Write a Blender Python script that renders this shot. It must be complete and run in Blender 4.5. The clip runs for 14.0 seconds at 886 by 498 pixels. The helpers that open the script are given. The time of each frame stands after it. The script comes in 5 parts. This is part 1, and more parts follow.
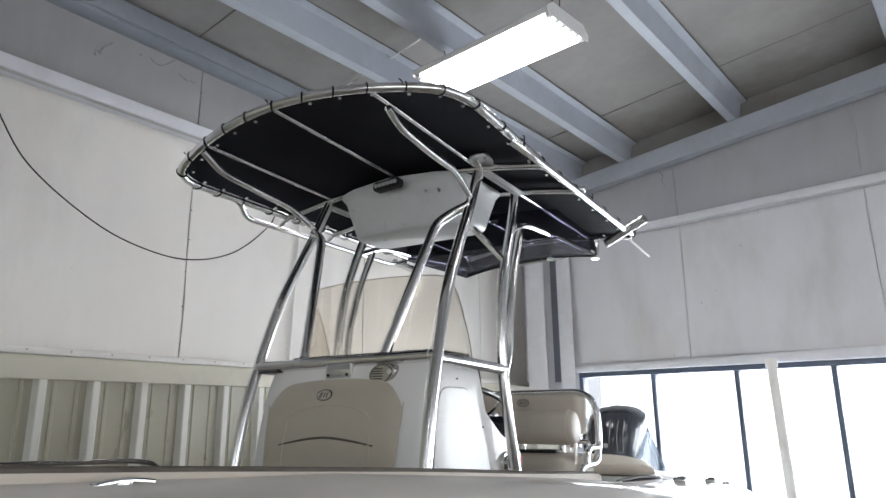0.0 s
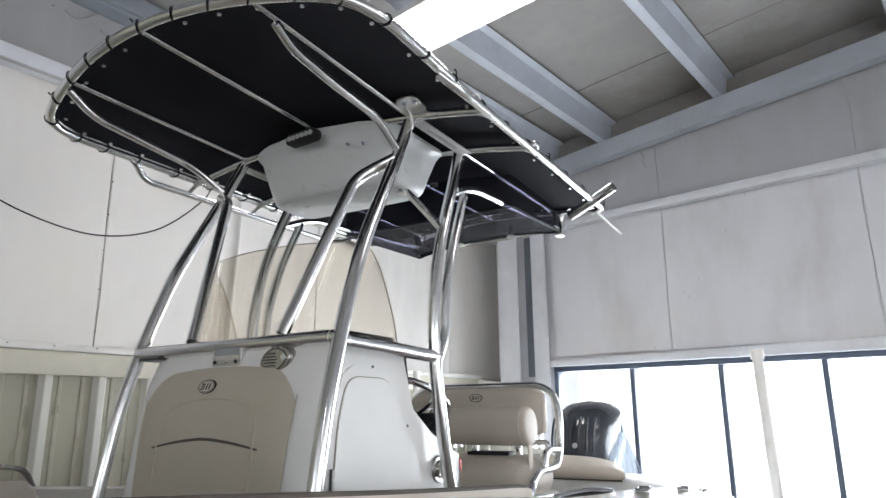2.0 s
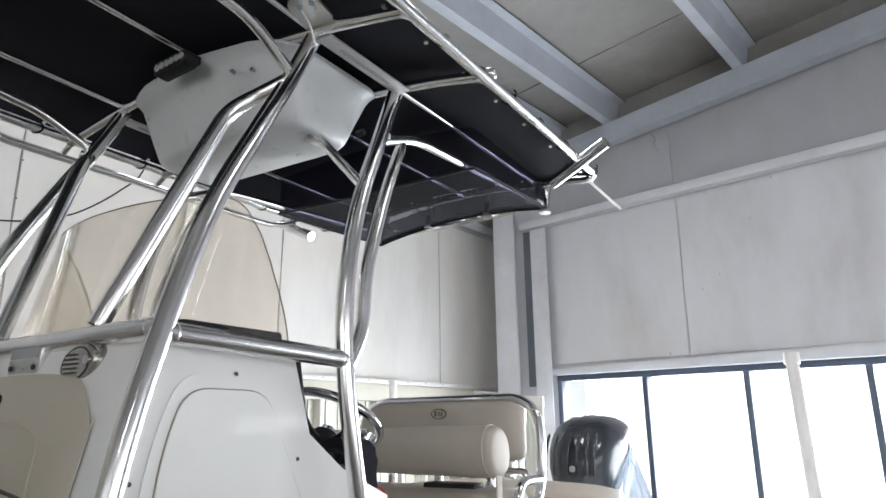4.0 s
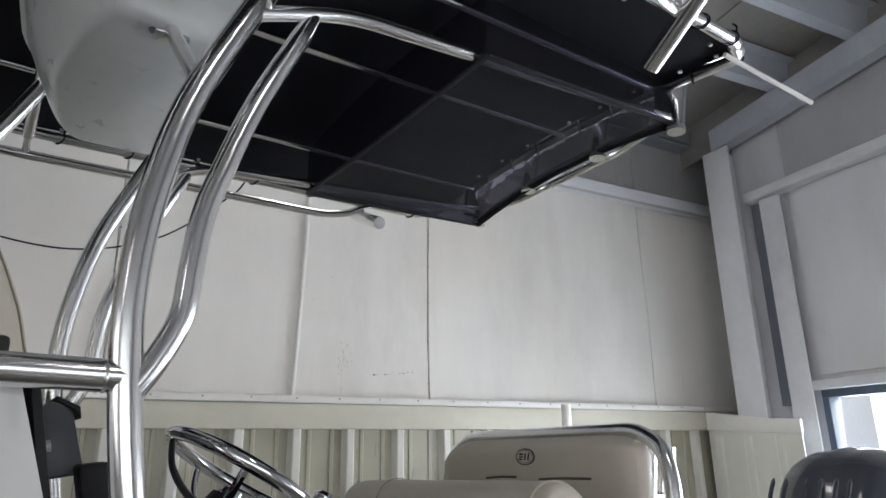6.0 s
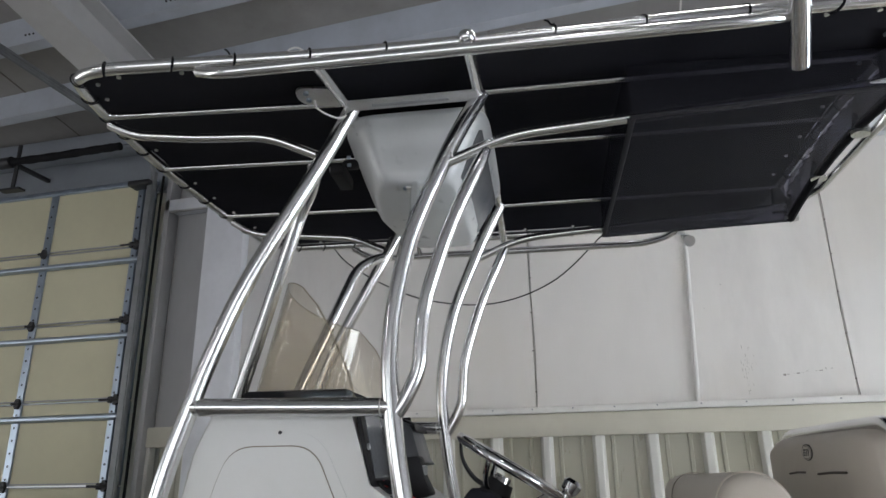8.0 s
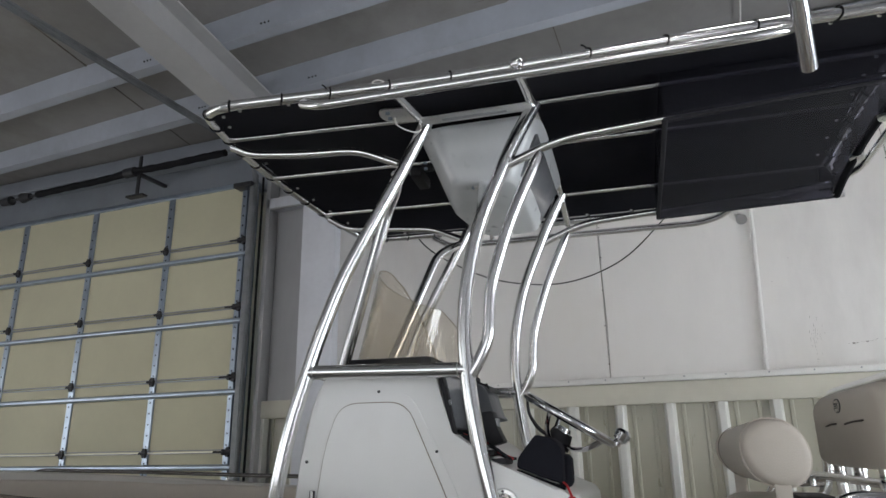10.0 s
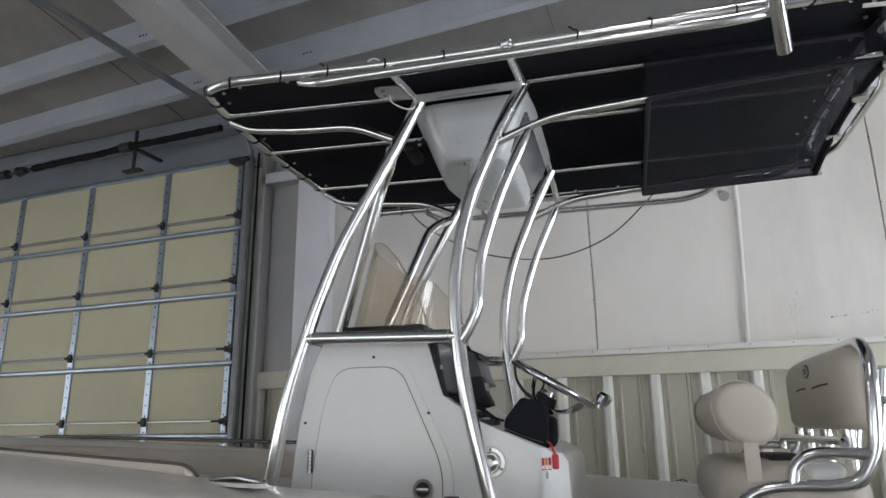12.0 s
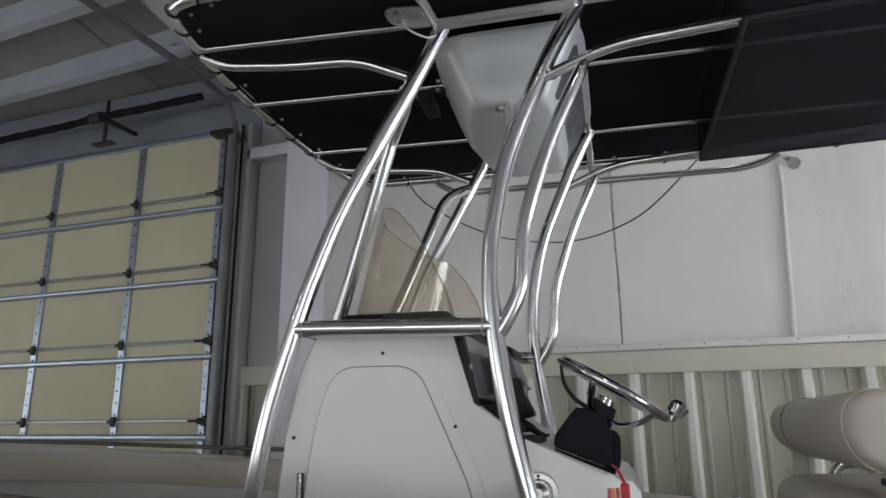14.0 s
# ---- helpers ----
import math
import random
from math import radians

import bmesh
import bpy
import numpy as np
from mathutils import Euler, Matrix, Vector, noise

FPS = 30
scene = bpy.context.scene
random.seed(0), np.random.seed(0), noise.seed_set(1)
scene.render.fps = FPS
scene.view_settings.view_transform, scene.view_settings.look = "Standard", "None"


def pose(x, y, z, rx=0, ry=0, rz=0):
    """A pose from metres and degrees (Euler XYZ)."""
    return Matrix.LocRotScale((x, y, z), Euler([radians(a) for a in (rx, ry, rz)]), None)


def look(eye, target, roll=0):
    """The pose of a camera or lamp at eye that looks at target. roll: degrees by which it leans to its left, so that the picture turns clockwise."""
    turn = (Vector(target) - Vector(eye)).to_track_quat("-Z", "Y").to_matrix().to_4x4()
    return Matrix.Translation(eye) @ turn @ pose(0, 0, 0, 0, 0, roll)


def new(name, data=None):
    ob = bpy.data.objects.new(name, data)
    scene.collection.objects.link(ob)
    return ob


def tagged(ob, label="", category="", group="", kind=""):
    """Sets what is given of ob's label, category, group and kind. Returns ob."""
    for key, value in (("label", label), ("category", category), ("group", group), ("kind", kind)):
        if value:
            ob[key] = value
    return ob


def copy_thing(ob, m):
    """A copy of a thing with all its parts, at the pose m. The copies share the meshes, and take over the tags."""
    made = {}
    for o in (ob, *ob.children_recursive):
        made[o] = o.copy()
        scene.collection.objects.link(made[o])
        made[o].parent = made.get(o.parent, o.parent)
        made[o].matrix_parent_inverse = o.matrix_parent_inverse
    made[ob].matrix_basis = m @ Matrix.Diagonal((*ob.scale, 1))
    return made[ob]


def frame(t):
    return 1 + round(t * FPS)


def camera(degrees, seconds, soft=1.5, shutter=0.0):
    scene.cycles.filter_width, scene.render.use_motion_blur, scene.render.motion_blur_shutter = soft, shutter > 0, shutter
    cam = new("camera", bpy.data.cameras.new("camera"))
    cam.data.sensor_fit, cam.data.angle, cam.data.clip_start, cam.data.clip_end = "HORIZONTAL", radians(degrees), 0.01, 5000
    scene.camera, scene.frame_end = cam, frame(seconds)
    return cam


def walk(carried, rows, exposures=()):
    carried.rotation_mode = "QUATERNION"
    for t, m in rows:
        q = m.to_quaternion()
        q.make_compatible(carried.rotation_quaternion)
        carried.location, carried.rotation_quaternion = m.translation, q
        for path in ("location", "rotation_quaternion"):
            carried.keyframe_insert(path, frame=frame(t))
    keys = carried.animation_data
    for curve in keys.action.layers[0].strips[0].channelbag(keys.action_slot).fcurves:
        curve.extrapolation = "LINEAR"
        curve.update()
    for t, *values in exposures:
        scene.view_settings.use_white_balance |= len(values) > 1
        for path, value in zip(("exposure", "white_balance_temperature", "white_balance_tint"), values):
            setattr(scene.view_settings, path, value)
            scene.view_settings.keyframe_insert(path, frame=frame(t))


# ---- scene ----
cam = camera(66.60, 14.0)
walk(cam, [
    (0, look((4.0808, -2.5430, 1.9549), (2.9208, -0.9883, 2.4419), -0.58)),
    (0.5, look((4.0940, -2.4729, 1.9379), (2.9318, -0.9207, 2.4275), -0.60)),
    (1, look((4.0414, -2.3749, 1.9293), (2.8819, -0.8192, 2.4143), -0.45)),
    (1.5, look((3.9737, -2.2078, 1.9470), (2.8324, -0.6361, 2.4238), -0.35)),
    (2, look((3.9831, -2.0019, 1.9520), (2.8438, -0.4295, 2.4310), -0.53)),
    (2.5, look((3.9930, -1.8486, 1.9569), (2.8403, -0.2872, 2.4400), -0.67)),
    (3, look((3.9230, -1.7184, 1.9472), (2.7580, -0.1674, 2.4343), -0.54)),
    (3.5, look((3.8626, -1.5541, 1.9822), (2.6909, -0.0094, 2.4733), -0.45)),
    (3.7, look((3.8368, -1.4563, 1.9837), (2.6654, 0.0857, 2.4839), -0.58)),
    (5.8, look((3.5450, -0.2166, 2.0596), (1.9660, 0.8728, 2.6249), -1.24)),
    (6, look((3.5825, -0.1542, 2.0442), (1.9144, 0.7818, 2.6283), -0.98)),
    (6.5, look((3.7325, 0.0437, 2.0493), (1.9046, 0.5869, 2.6524), -0.98)),
    (7, look((3.8911, 0.1949, 2.0316), (1.9917, 0.2831, 2.6516), -0.98)),
    (7.5, look((4.0526, 0.3080, 2.0122), (2.1706, 0.0566, 2.6406), -0.86)),
    (8, look((4.1580, 0.4474, 2.0021), (2.3127, -0.0024, 2.6287), -0.95)),
    (8.5, look((4.1918, 0.5289, 1.9790), (2.3785, -0.0417, 2.6006), -0.94)),
    (9, look((4.2676, 0.5453, 1.9686), (2.4806, -0.1046, 2.5885), -0.84)),
    (9.2, look((4.3137, 0.5502, 1.9520), (2.5348, -0.1210, 2.5727), -0.76)),
    (11.3, look((4.6032, 0.6623, 1.8712), (2.8034, -0.0274, 2.4051), -0.86)),
    (11.5, look((4.6010, 0.6602, 1.8598), (2.8015, -0.0271, 2.3980), -0.73)),
    (12, look((4.5657, 0.6335, 1.8705), (2.7571, -0.0479, 2.3850), -0.73)),
    (12.5, look((4.4503, 0.5981, 1.8788), (2.6334, -0.0797, 2.3682), -0.75)),
    (13, look((4.3193, 0.5698, 1.9076), (2.4994, -0.1027, 2.3930), -0.82)),
    (13.5, look((4.2238, 0.5082, 1.9051), (2.4021, -0.1583, 2.3924), -0.75)),
    (14, look((4.1283, 0.3546, 1.9327), (2.3035, -0.2983, 2.4266), -0.52)),
], [(0, 0.14), (1.2, 0.21), (2.0, 0.33), (3.7, 0.33), (5.8, -0.2), (7, -0.34), (8.5, -0.26), (12, -0.26), (14, -0.45)])

# ---- world and daylight ----
world = bpy.data.worlds.new("sky")
scene.world = world
world.use_nodes = True
wn = world.node_tree.nodes
sky = wn.new("ShaderNodeTexSky")
sky.sky_type, sky.sun_disc = "NISHITA", False
sky.sun_elevation, sky.sun_rotation = radians(50), radians(-35)
wn["Background"].inputs["Strength"].default_value = 0.15
world.node_tree.links.new(sky.outputs["Color"], wn["Background"].inputs["Color"])

sun_data = bpy.data.lights.new("sun", "SUN")
sun_data.energy, sun_data.angle, sun_data.color = 3.0, radians(0.5), (1.0, 0.95, 0.88)
sun = new("sun", sun_data)
sun.matrix_world = look((-6, 10, 14), (0, 0, 0))


def window_light(name, eye, target, w, h, power, colour):
    d = bpy.data.lights.new(name, "AREA")
    d.shape, d.size, d.size_y, d.energy, d.color = "RECTANGLE", w, h, power, colour
    ob = new(name, d)
    ob.matrix_world = look(eye, target)
    return ob


window_light("window_daylight", (2.86, 4.34, 1.63), (2.86, 0, 2.1), 3.98, 1.48, 198, (0.88, 0.93, 1.0))
window_light("side_light_daylight", (6.30, 4.36, 1.7), (6.30, 0, 1.9), 1.25, 1.1, 40, (0.88, 0.93, 1.0))
# Fill from an unseen window, much wider than the small opening inferred.
window_light("east_window_daylight", (9.1, -1.5, 2.0), (0, -1.5, 2.0), 7.4, 1.9, 90, (0.97, 0.97, 1.0))

# Fill lamp added to brighten faces turned to the bow.
window_light("south_fill_light", (5.0, -8.12, 2.2), (5.0, 0, 2.2), 5.8, 1.9, 86, (0.98, 0.97, 0.97))

# ---- materials ----


def mat(name, colour, rough=0.5, metal=0.0, var=0.12, scale=6.0, bump=0.0, bump_scale=60.0, coat=0.0,
        stain=None, stain_amount=0.0, stain_scale=1.2, spec=0.5, stretch=(1, 1, 1), rough_var=0.08, coat_rough=0.08, stain_from=0.52, warm=None):
    """A surface with a fine grain and a broad drift of tone, an optional stain and fine relief."""
    m = bpy.data.materials.new(name)
    m.use_nodes = True
    nt = m.node_tree
    n, l = nt.nodes, nt.links
    b = n["Principled BSDF"]
    tc = n.new("ShaderNodeTexCoord")
    mp = n.new("ShaderNodeMapping")
    mp.inputs["Scale"].default_value = stretch
    l.new(tc.outputs["Object"], mp.inputs["Vector"])
    na, nb = n.new("ShaderNodeTexNoise"), n.new("ShaderNodeTexNoise")
    na.inputs["Scale"].default_value, na.inputs["Detail"].default_value = scale, 6
    nb.inputs["Scale"].default_value, nb.inputs["Detail"].default_value = scale * 9, 4
    for q in (na, nb):
        l.new(mp.outputs["Vector"], q.inputs["Vector"])
    mx = n.new("ShaderNodeMath")
    mx.operation = "MULTIPLY_ADD"
    mx.inputs[1].default_value = 0.35
    l.new(nb.outputs["Fac"], mx.inputs[0])
    l.new(na.outputs["Fac"], mx.inputs[2])
    cr = n.new("ShaderNodeValToRGB")
    lo = [max(0.0, c * (1 - var)) for c in colour]
    hi = [min(1.0, c * (1 + var)) for c in colour]
    cr.color_ramp.elements[0].position, cr.color_ramp.elements[0].color = 0.4, (*lo, 1)
    cr.color_ramp.elements[1].position, cr.color_ramp.elements[1].color = 0.95, (*hi, 1)
    l.new(mx.outputs[0], cr.inputs["Fac"])
    out = cr.outputs["Color"]
    if stain:
        ns = n.new("ShaderNodeTexNoise")
        ns.inputs["Scale"].default_value, ns.inputs["Detail"].default_value, ns.inputs["Roughness"].default_value = stain_scale, 9, 0.65
        l.new(mp.outputs["Vector"], ns.inputs["Vector"])
        sr = n.new("ShaderNodeValToRGB")
        sr.color_ramp.elements[0].position, sr.color_ramp.elements[1].position = stain_from, stain_from + 0.26
        l.new(ns.outputs["Fac"], sr.inputs["Fac"])
        am = n.new("ShaderNodeMath")
        am.operation = "MULTIPLY"
        am.inputs[1].default_value = stain_amount
        l.new(sr.outputs["Color"], am.inputs[0])
        mc = n.new("ShaderNodeMixRGB")
        mc.inputs["Color2"].default_value = (*stain, 1)
        l.new(am.outputs[0], mc.inputs["Fac"])
        l.new(out, mc.inputs["Color1"])
        out = mc.outputs["Color"]
    if warm:
        # broad yellowed patches
        nw = n.new("ShaderNodeTexNoise")
        nw.inputs["Scale"].default_value, nw.inputs["Detail"].default_value, nw.inputs["Roughness"].default_value = 0.85, 5, 0.6
        l.new(tc.outputs["Object"], nw.inputs["Vector"])
        wr = n.new("ShaderNodeMapRange")
        wr.inputs["From Min"].default_value, wr.inputs["From Max"].default_value, wr.inputs["To Max"].default_value = 0.48, 0.72, 0.75
        l.new(nw.outputs["Fac"], wr.inputs["Value"])
        mw = n.new("ShaderNodeMixRGB")
        mw.inputs["Color2"].default_value = (*warm, 1)
        l.new(wr.outputs["Result"], mw.inputs["Fac"])
        l.new(out, mw.inputs["Color1"])
        out = mw.outputs["Color"]
    l.new(out, b.inputs["Base Color"])
    rr = n.new("ShaderNodeMapRange")
    rr.inputs["To Min"].default_value, rr.inputs["To Max"].default_value = max(0.02, rough - rough_var), min(1, rough + rough_var)
    l.new(nb.outputs["Fac"], rr.inputs["Value"])
    l.new(rr.outputs["Result"], b.inputs["Roughness"])
    b.inputs["Metallic"].default_value = metal
    b.inputs["Specular IOR Level"].default_value = spec
    b.inputs["Coat Weight"].default_value = coat
    b.inputs["Coat Roughness"].default_value = coat_rough
    if bump:
        nz = n.new("ShaderNodeTexNoise")
        nz.inputs["Scale"].default_value, nz.inputs["Detail"].default_value = bump_scale, 5
        l.new(mp.outputs["Vector"], nz.inputs["Vector"])
        bp = n.new("ShaderNodeBump")
        bp.inputs["Strength"].default_value, bp.inputs["Distance"].default_value = bump, 0.004
        l.new(nz.outputs["Fac"], bp.inputs["Height"])
        l.new(bp.outputs["Normal"], b.inputs["Normal"])
    return m


def glass_mat(name, tint, rough=0.02, alpha=0.3, body=0.3, gloss=0.6, least=0.03):
    """A thin sheet: partly clear, tinted, glossier at a grazing view."""
    m = bpy.data.materials.new(name)
    m.use_nodes = True
    n, l = m.node_tree.nodes, m.node_tree.links
    n.remove(n["Principled BSDF"])
    tr, gl, df, mx, m2, lw, pw, ma = (n.new(k) for k in ("ShaderNodeBsdfTransparent", "ShaderNodeBsdfGlossy", "ShaderNodeBsdfDiffuse", "ShaderNodeMixShader",
                                                         "ShaderNodeMixShader", "ShaderNodeLayerWeight", "ShaderNodeMath", "ShaderNodeMath"))
    tr.inputs["Color"].default_value = (*tint, 1)
    gl.inputs["Roughness"].default_value = rough
    df.inputs["Color"].default_value = (*[c * body for c in tint], 1)
    mx.inputs["Fac"].default_value = alpha
    lw.inputs["Blend"].default_value = 0.5
    pw.operation, ma.operation = "POWER", "MULTIPLY_ADD"
    pw.inputs[1].default_value = 4.0
    ma.inputs[1].default_value, ma.inputs[2].default_value = gloss, least
    l.new(lw.outputs["Facing"], pw.inputs[0])
    l.new(pw.outputs[0], ma.inputs[0])
    l.new(tr.outputs[0], mx.inputs[1])
    l.new(df.outputs[0], mx.inputs[2])
    l.new(ma.outputs[0], m2.inputs["Fac"])
    l.new(mx.outputs[0], m2.inputs[1])
    l.new(gl.outputs[0], m2.inputs[2])
    l.new(m2.outputs[0], n["Material Output"].inputs["Surface"])
    return m


def glow(name, colour, strength):
    m = bpy.data.materials.new(name)
    m.use_nodes = True
    n, l = m.node_tree.nodes, m.node_tree.links
    n.remove(n["Principled BSDF"])
    e = n.new("ShaderNodeEmission")
    e.inputs["Color"].default_value, e.inputs["Strength"].default_value = (*colour, 1), strength
    l.new(e.outputs[0], n["Material Output"].inputs["Surface"])
    return m


LINER = mat("liner_white", (0.71, 0.695, 0.668), 0.55, var=0.06, scale=0.9, bump=0.15, bump_scale=25, stain=(0.46, 0.44, 0.42), stain_amount=0.55, stain_scale=1.3, stretch=(1, 1, 0.35), stain_from=0.49, warm=(0.69, 0.655, 0.59))
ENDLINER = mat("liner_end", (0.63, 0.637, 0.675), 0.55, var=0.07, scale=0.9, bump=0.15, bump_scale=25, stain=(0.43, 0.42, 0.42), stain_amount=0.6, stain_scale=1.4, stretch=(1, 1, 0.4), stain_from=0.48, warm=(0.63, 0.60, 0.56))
ROOFPANEL = mat("roof_panel", (0.30, 0.29, 0.28), 0.8, var=0.16, scale=1.4, bump=0.3, bump_scale=30, stain=(0.135, 0.115, 0.09), stain_amount=0.75, stain_scale=0.55)
STEEL = mat("painted_steel", (0.455, 0.487, 0.545), 0.5, var=0.10, scale=2.5, stain=(0.33, 0.34, 0.35), stain_amount=0.4, stain_scale=3, bump=0.08)
GIRT = mat("girt_beige", (0.60, 0.58, 0.49), 0.5, var=0.05, scale=2.0, stain=(0.40, 0.37, 0.30), stain_amount=0.25, stain_scale=4)
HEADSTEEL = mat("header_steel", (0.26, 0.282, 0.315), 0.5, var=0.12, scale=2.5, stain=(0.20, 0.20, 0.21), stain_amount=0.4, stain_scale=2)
# Darker grey stands in for the weaker light above the girt.
UPPERWALL = mat("upper_wall_dimmed", (0.35, 0.35, 0.352), 0.6, var=0.10, scale=1.2, bump=0.15, bump_scale=25, stain=(0.25, 0.24, 0.22), stain_amount=0.65, stain_scale=1.3, stretch=(1, 1, 0.35))
RAFTER = mat("rafter_paint", (0.55, 0.545, 0.545), 0.5, var=0.08, scale=2.5, stain=(0.40, 0.39, 0.38), stain_amount=0.4, stain_scale=3, bump=0.08)
# End liner colour scaled down for the dim panels above the girt.
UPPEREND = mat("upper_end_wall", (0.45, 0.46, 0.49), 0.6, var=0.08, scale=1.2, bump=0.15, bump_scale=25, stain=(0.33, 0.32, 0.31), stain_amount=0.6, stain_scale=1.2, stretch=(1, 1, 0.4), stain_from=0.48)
BAYGREY = mat("bay_grey", (0.45, 0.45, 0.455), 0.5, var=0.10, scale=2.5, stain=(0.30, 0.29, 0.28), stain_amount=0.5, stain_scale=2.2, stretch=(1, 1, 0.3))
COLPAINT = mat("column_paint", (0.68, 0.695, 0.735), 0.45, var=0.08, scale=2.5, stain=(0.45, 0.45, 0.46), stain_amount=0.4, stain_scale=3)
TRIMW = mat("trim_white", (0.76, 0.75, 0.72), 0.5, var=0.05, scale=3.0, stain=(0.45, 0.42, 0.36), stain_amount=0.3, stain_scale=6)
# One sheet in two tones: ribs coloured as lit, pans as shaded.
LITSHEET = mat("lit_sheet", (0.72, 0.715, 0.665), 0.35, spec=0.7, var=0.06, scale=2.5, stain=(0.50, 0.48, 0.40), stain_amount=0.4, stain_scale=3, stretch=(1, 1, 0.3))
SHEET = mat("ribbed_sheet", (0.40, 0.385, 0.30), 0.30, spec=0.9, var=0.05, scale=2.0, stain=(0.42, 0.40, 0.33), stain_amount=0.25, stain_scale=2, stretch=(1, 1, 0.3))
CONCRETE = mat("concrete", (0.32, 0.31, 0.29), 0.7, var=0.15, scale=1.5, bump=0.3, bump_scale=40, stain=(0.15, 0.14, 0.13), stain_amount=0.5)
GROUND = mat("outdoor_ground", (0.45, 0.44, 0.42), 0.9, var=0.1, scale=0.3)
# Bluish lift in the colour carries the glare around the frames.
FRAME_DARK = mat("window_frame", (0.085, 0.11, 0.16), 0.4, var=0.15, scale=6)
PVC = mat("pvc_white", (0.86, 0.845, 0.825), 0.4, var=0.05, scale=8, stain=(0.5, 0.45, 0.35), stain_amount=0.3, stain_scale=9)
ALU = mat("polished_aluminium", (0.80, 0.80, 0.80), 0.19, metal=1.0, var=0.04, scale=14, rough_var=0.04)
ALU_DULL = mat("brushed_aluminium", (0.72, 0.72, 0.71), 0.3, metal=1.0, var=0.08, scale=20, rough_var=0.1)
CHROME = mat("stainless", (0.75, 0.75, 0.76), 0.07, metal=1.0, var=0.03, scale=20, rough_var=0.03)
CANVAS = mat("black_canvas", (0.0145, 0.0148, 0.020), 0.85, var=0.35, scale=4, bump=0.35, bump_scale=420, spec=0.15)
MESHBAG = glass_mat("black_mesh", (0.36, 0.36, 0.43), 0.35, 0.30, 0.16, 0.08, 0.010)
HEM = mat("mesh_hem", (0.024, 0.024, 0.028), 0.8, var=0.25, scale=30, spec=0.2)
MESHGLOSS = glass_mat("gloss_mesh", (0.42, 0.42, 0.46), 0.1, 0.45, 0.03, 0.3, 0.06)
BRACKET = mat("cast_alloy", (0.55, 0.55, 0.54), 0.45, metal=0.35, var=0.1, scale=18)
# Metal darkened in place of the dark roof mirrored in the rail.
DARKRAIL = mat("rail_mirroring_dark", (0.30, 0.29, 0.28), 0.2, metal=1.0, var=0.2, scale=9)
EDGEDARK = mat("acrylic_edge", (0.20, 0.17, 0.12), 0.3, var=0.2, scale=9)
SOFTSEAM = mat("soft_seam", (0.30, 0.265, 0.22), 0.7, var=0.15, scale=20)
DISPLAY = mat("grey_display", (0.085, 0.09, 0.10), 0.35, var=0.12, scale=6)
STRAP = mat("black_strap", (0.009, 0.009, 0.011), 0.9, var=0.3, scale=30, spec=0.12)
HULLGEL = mat("hull_gelcoat", (0.60, 0.575, 0.535), 0.4, var=0.04, scale=1.6, spec=0.3, coat=0.4, coat_rough=0.03, stain=(0.46, 0.43, 0.38), stain_amount=0.2, stain_scale=2.5)
GEL = mat("white_gelcoat", (0.82, 0.82, 0.805), 0.4, var=0.03, scale=1.6, spec=0.3, coat=0.35, coat_rough=0.02, stain=(0.55, 0.52, 0.46), stain_amount=0.15, stain_scale=2.5)
GELGREY = mat("grey_gelcoat", (0.62, 0.64, 0.645), 0.3, var=0.05, scale=3, coat=0.3, stain=(0.42, 0.43, 0.43), stain_amount=0.25, stain_scale=5)
VINYL = mat("beige_vinyl", (0.59, 0.532, 0.462), 0.5, var=0.05, scale=3, bump=0.2, bump_scale=260, stain=(0.42, 0.38, 0.32), stain_amount=0.2, stain_scale=4)
SEAM = mat("dark_seam", (0.10, 0.085, 0.07), 0.7, var=0.2, scale=30)
RUBBER = mat("black_rubber", (0.009, 0.009, 0.011), 0.8, spec=0.25, var=0.25, scale=20)
PLASTIC = mat("black_plastic", (0.018, 0.018, 0.020), 0.55, var=0.25, scale=15, spec=0.3)
PEWTER = mat("grey_stainless", (0.48, 0.46, 0.43), 0.25, metal=0.9, var=0.12, scale=15)
CONSOLEPAD = mat("console_pad_vinyl", (0.535, 0.487, 0.405), 0.45, var=0.05, scale=3, bump=0.2, bump_scale=260, stain=(0.46, 0.40, 0.31), stain_amount=0.25, stain_scale=4)
COWL = mat("black_cowling", (0.032, 0.038, 0.050), 0.22, var=0.08, scale=3, coat=0.3)
DOORPANEL = mat("door_foam_panel", (0.61, 0.58, 0.41), 0.6, var=0.05, scale=2, stain=(0.50, 0.46, 0.33), stain_amount=0.25, stain_scale=2.2, bump=0.1)
GALV = mat("galvanised", (0.36, 0.42, 0.50), 0.34, metal=0.85, var=0.15, scale=9, stain=(0.35, 0.37, 0.40), stain_amount=0.4, stain_scale=12)
DARKSTEEL = mat("dark_steel", (0.035, 0.035, 0.038), 0.5, metal=0.3, var=0.25, scale=10)
LENS = mat("clear_lens", (0.45, 0.46, 0.46), 0.15, var=0.1, scale=60)
RED = mat("red_plastic", (0.55, 0.03, 0.04), 0.4, var=0.1, scale=20)
ORANGE = mat("orange_print", (0.75, 0.30, 0.08), 0.5, var=0.1, scale=40)
# Grey raised in place of the bright wall mirrored in the plotter glass.
SCREEN = mat("dark_screen", (0.15, 0.155, 0.165), 0.15, var=0.2, scale=8)
GREYPLATE = mat("grey_plate", (0.34, 0.35, 0.36), 0.35, var=0.1, scale=10)
WOOD = mat("timber", (0.28, 0.19, 0.11), 0.7, var=0.25, scale=3, stretch=(1, 0.15, 1))
WRAP = glass_mat("clear_film", (0.29, 0.33, 0.39), 0.2, 0.25, 2.2, 0.5, 0.03)
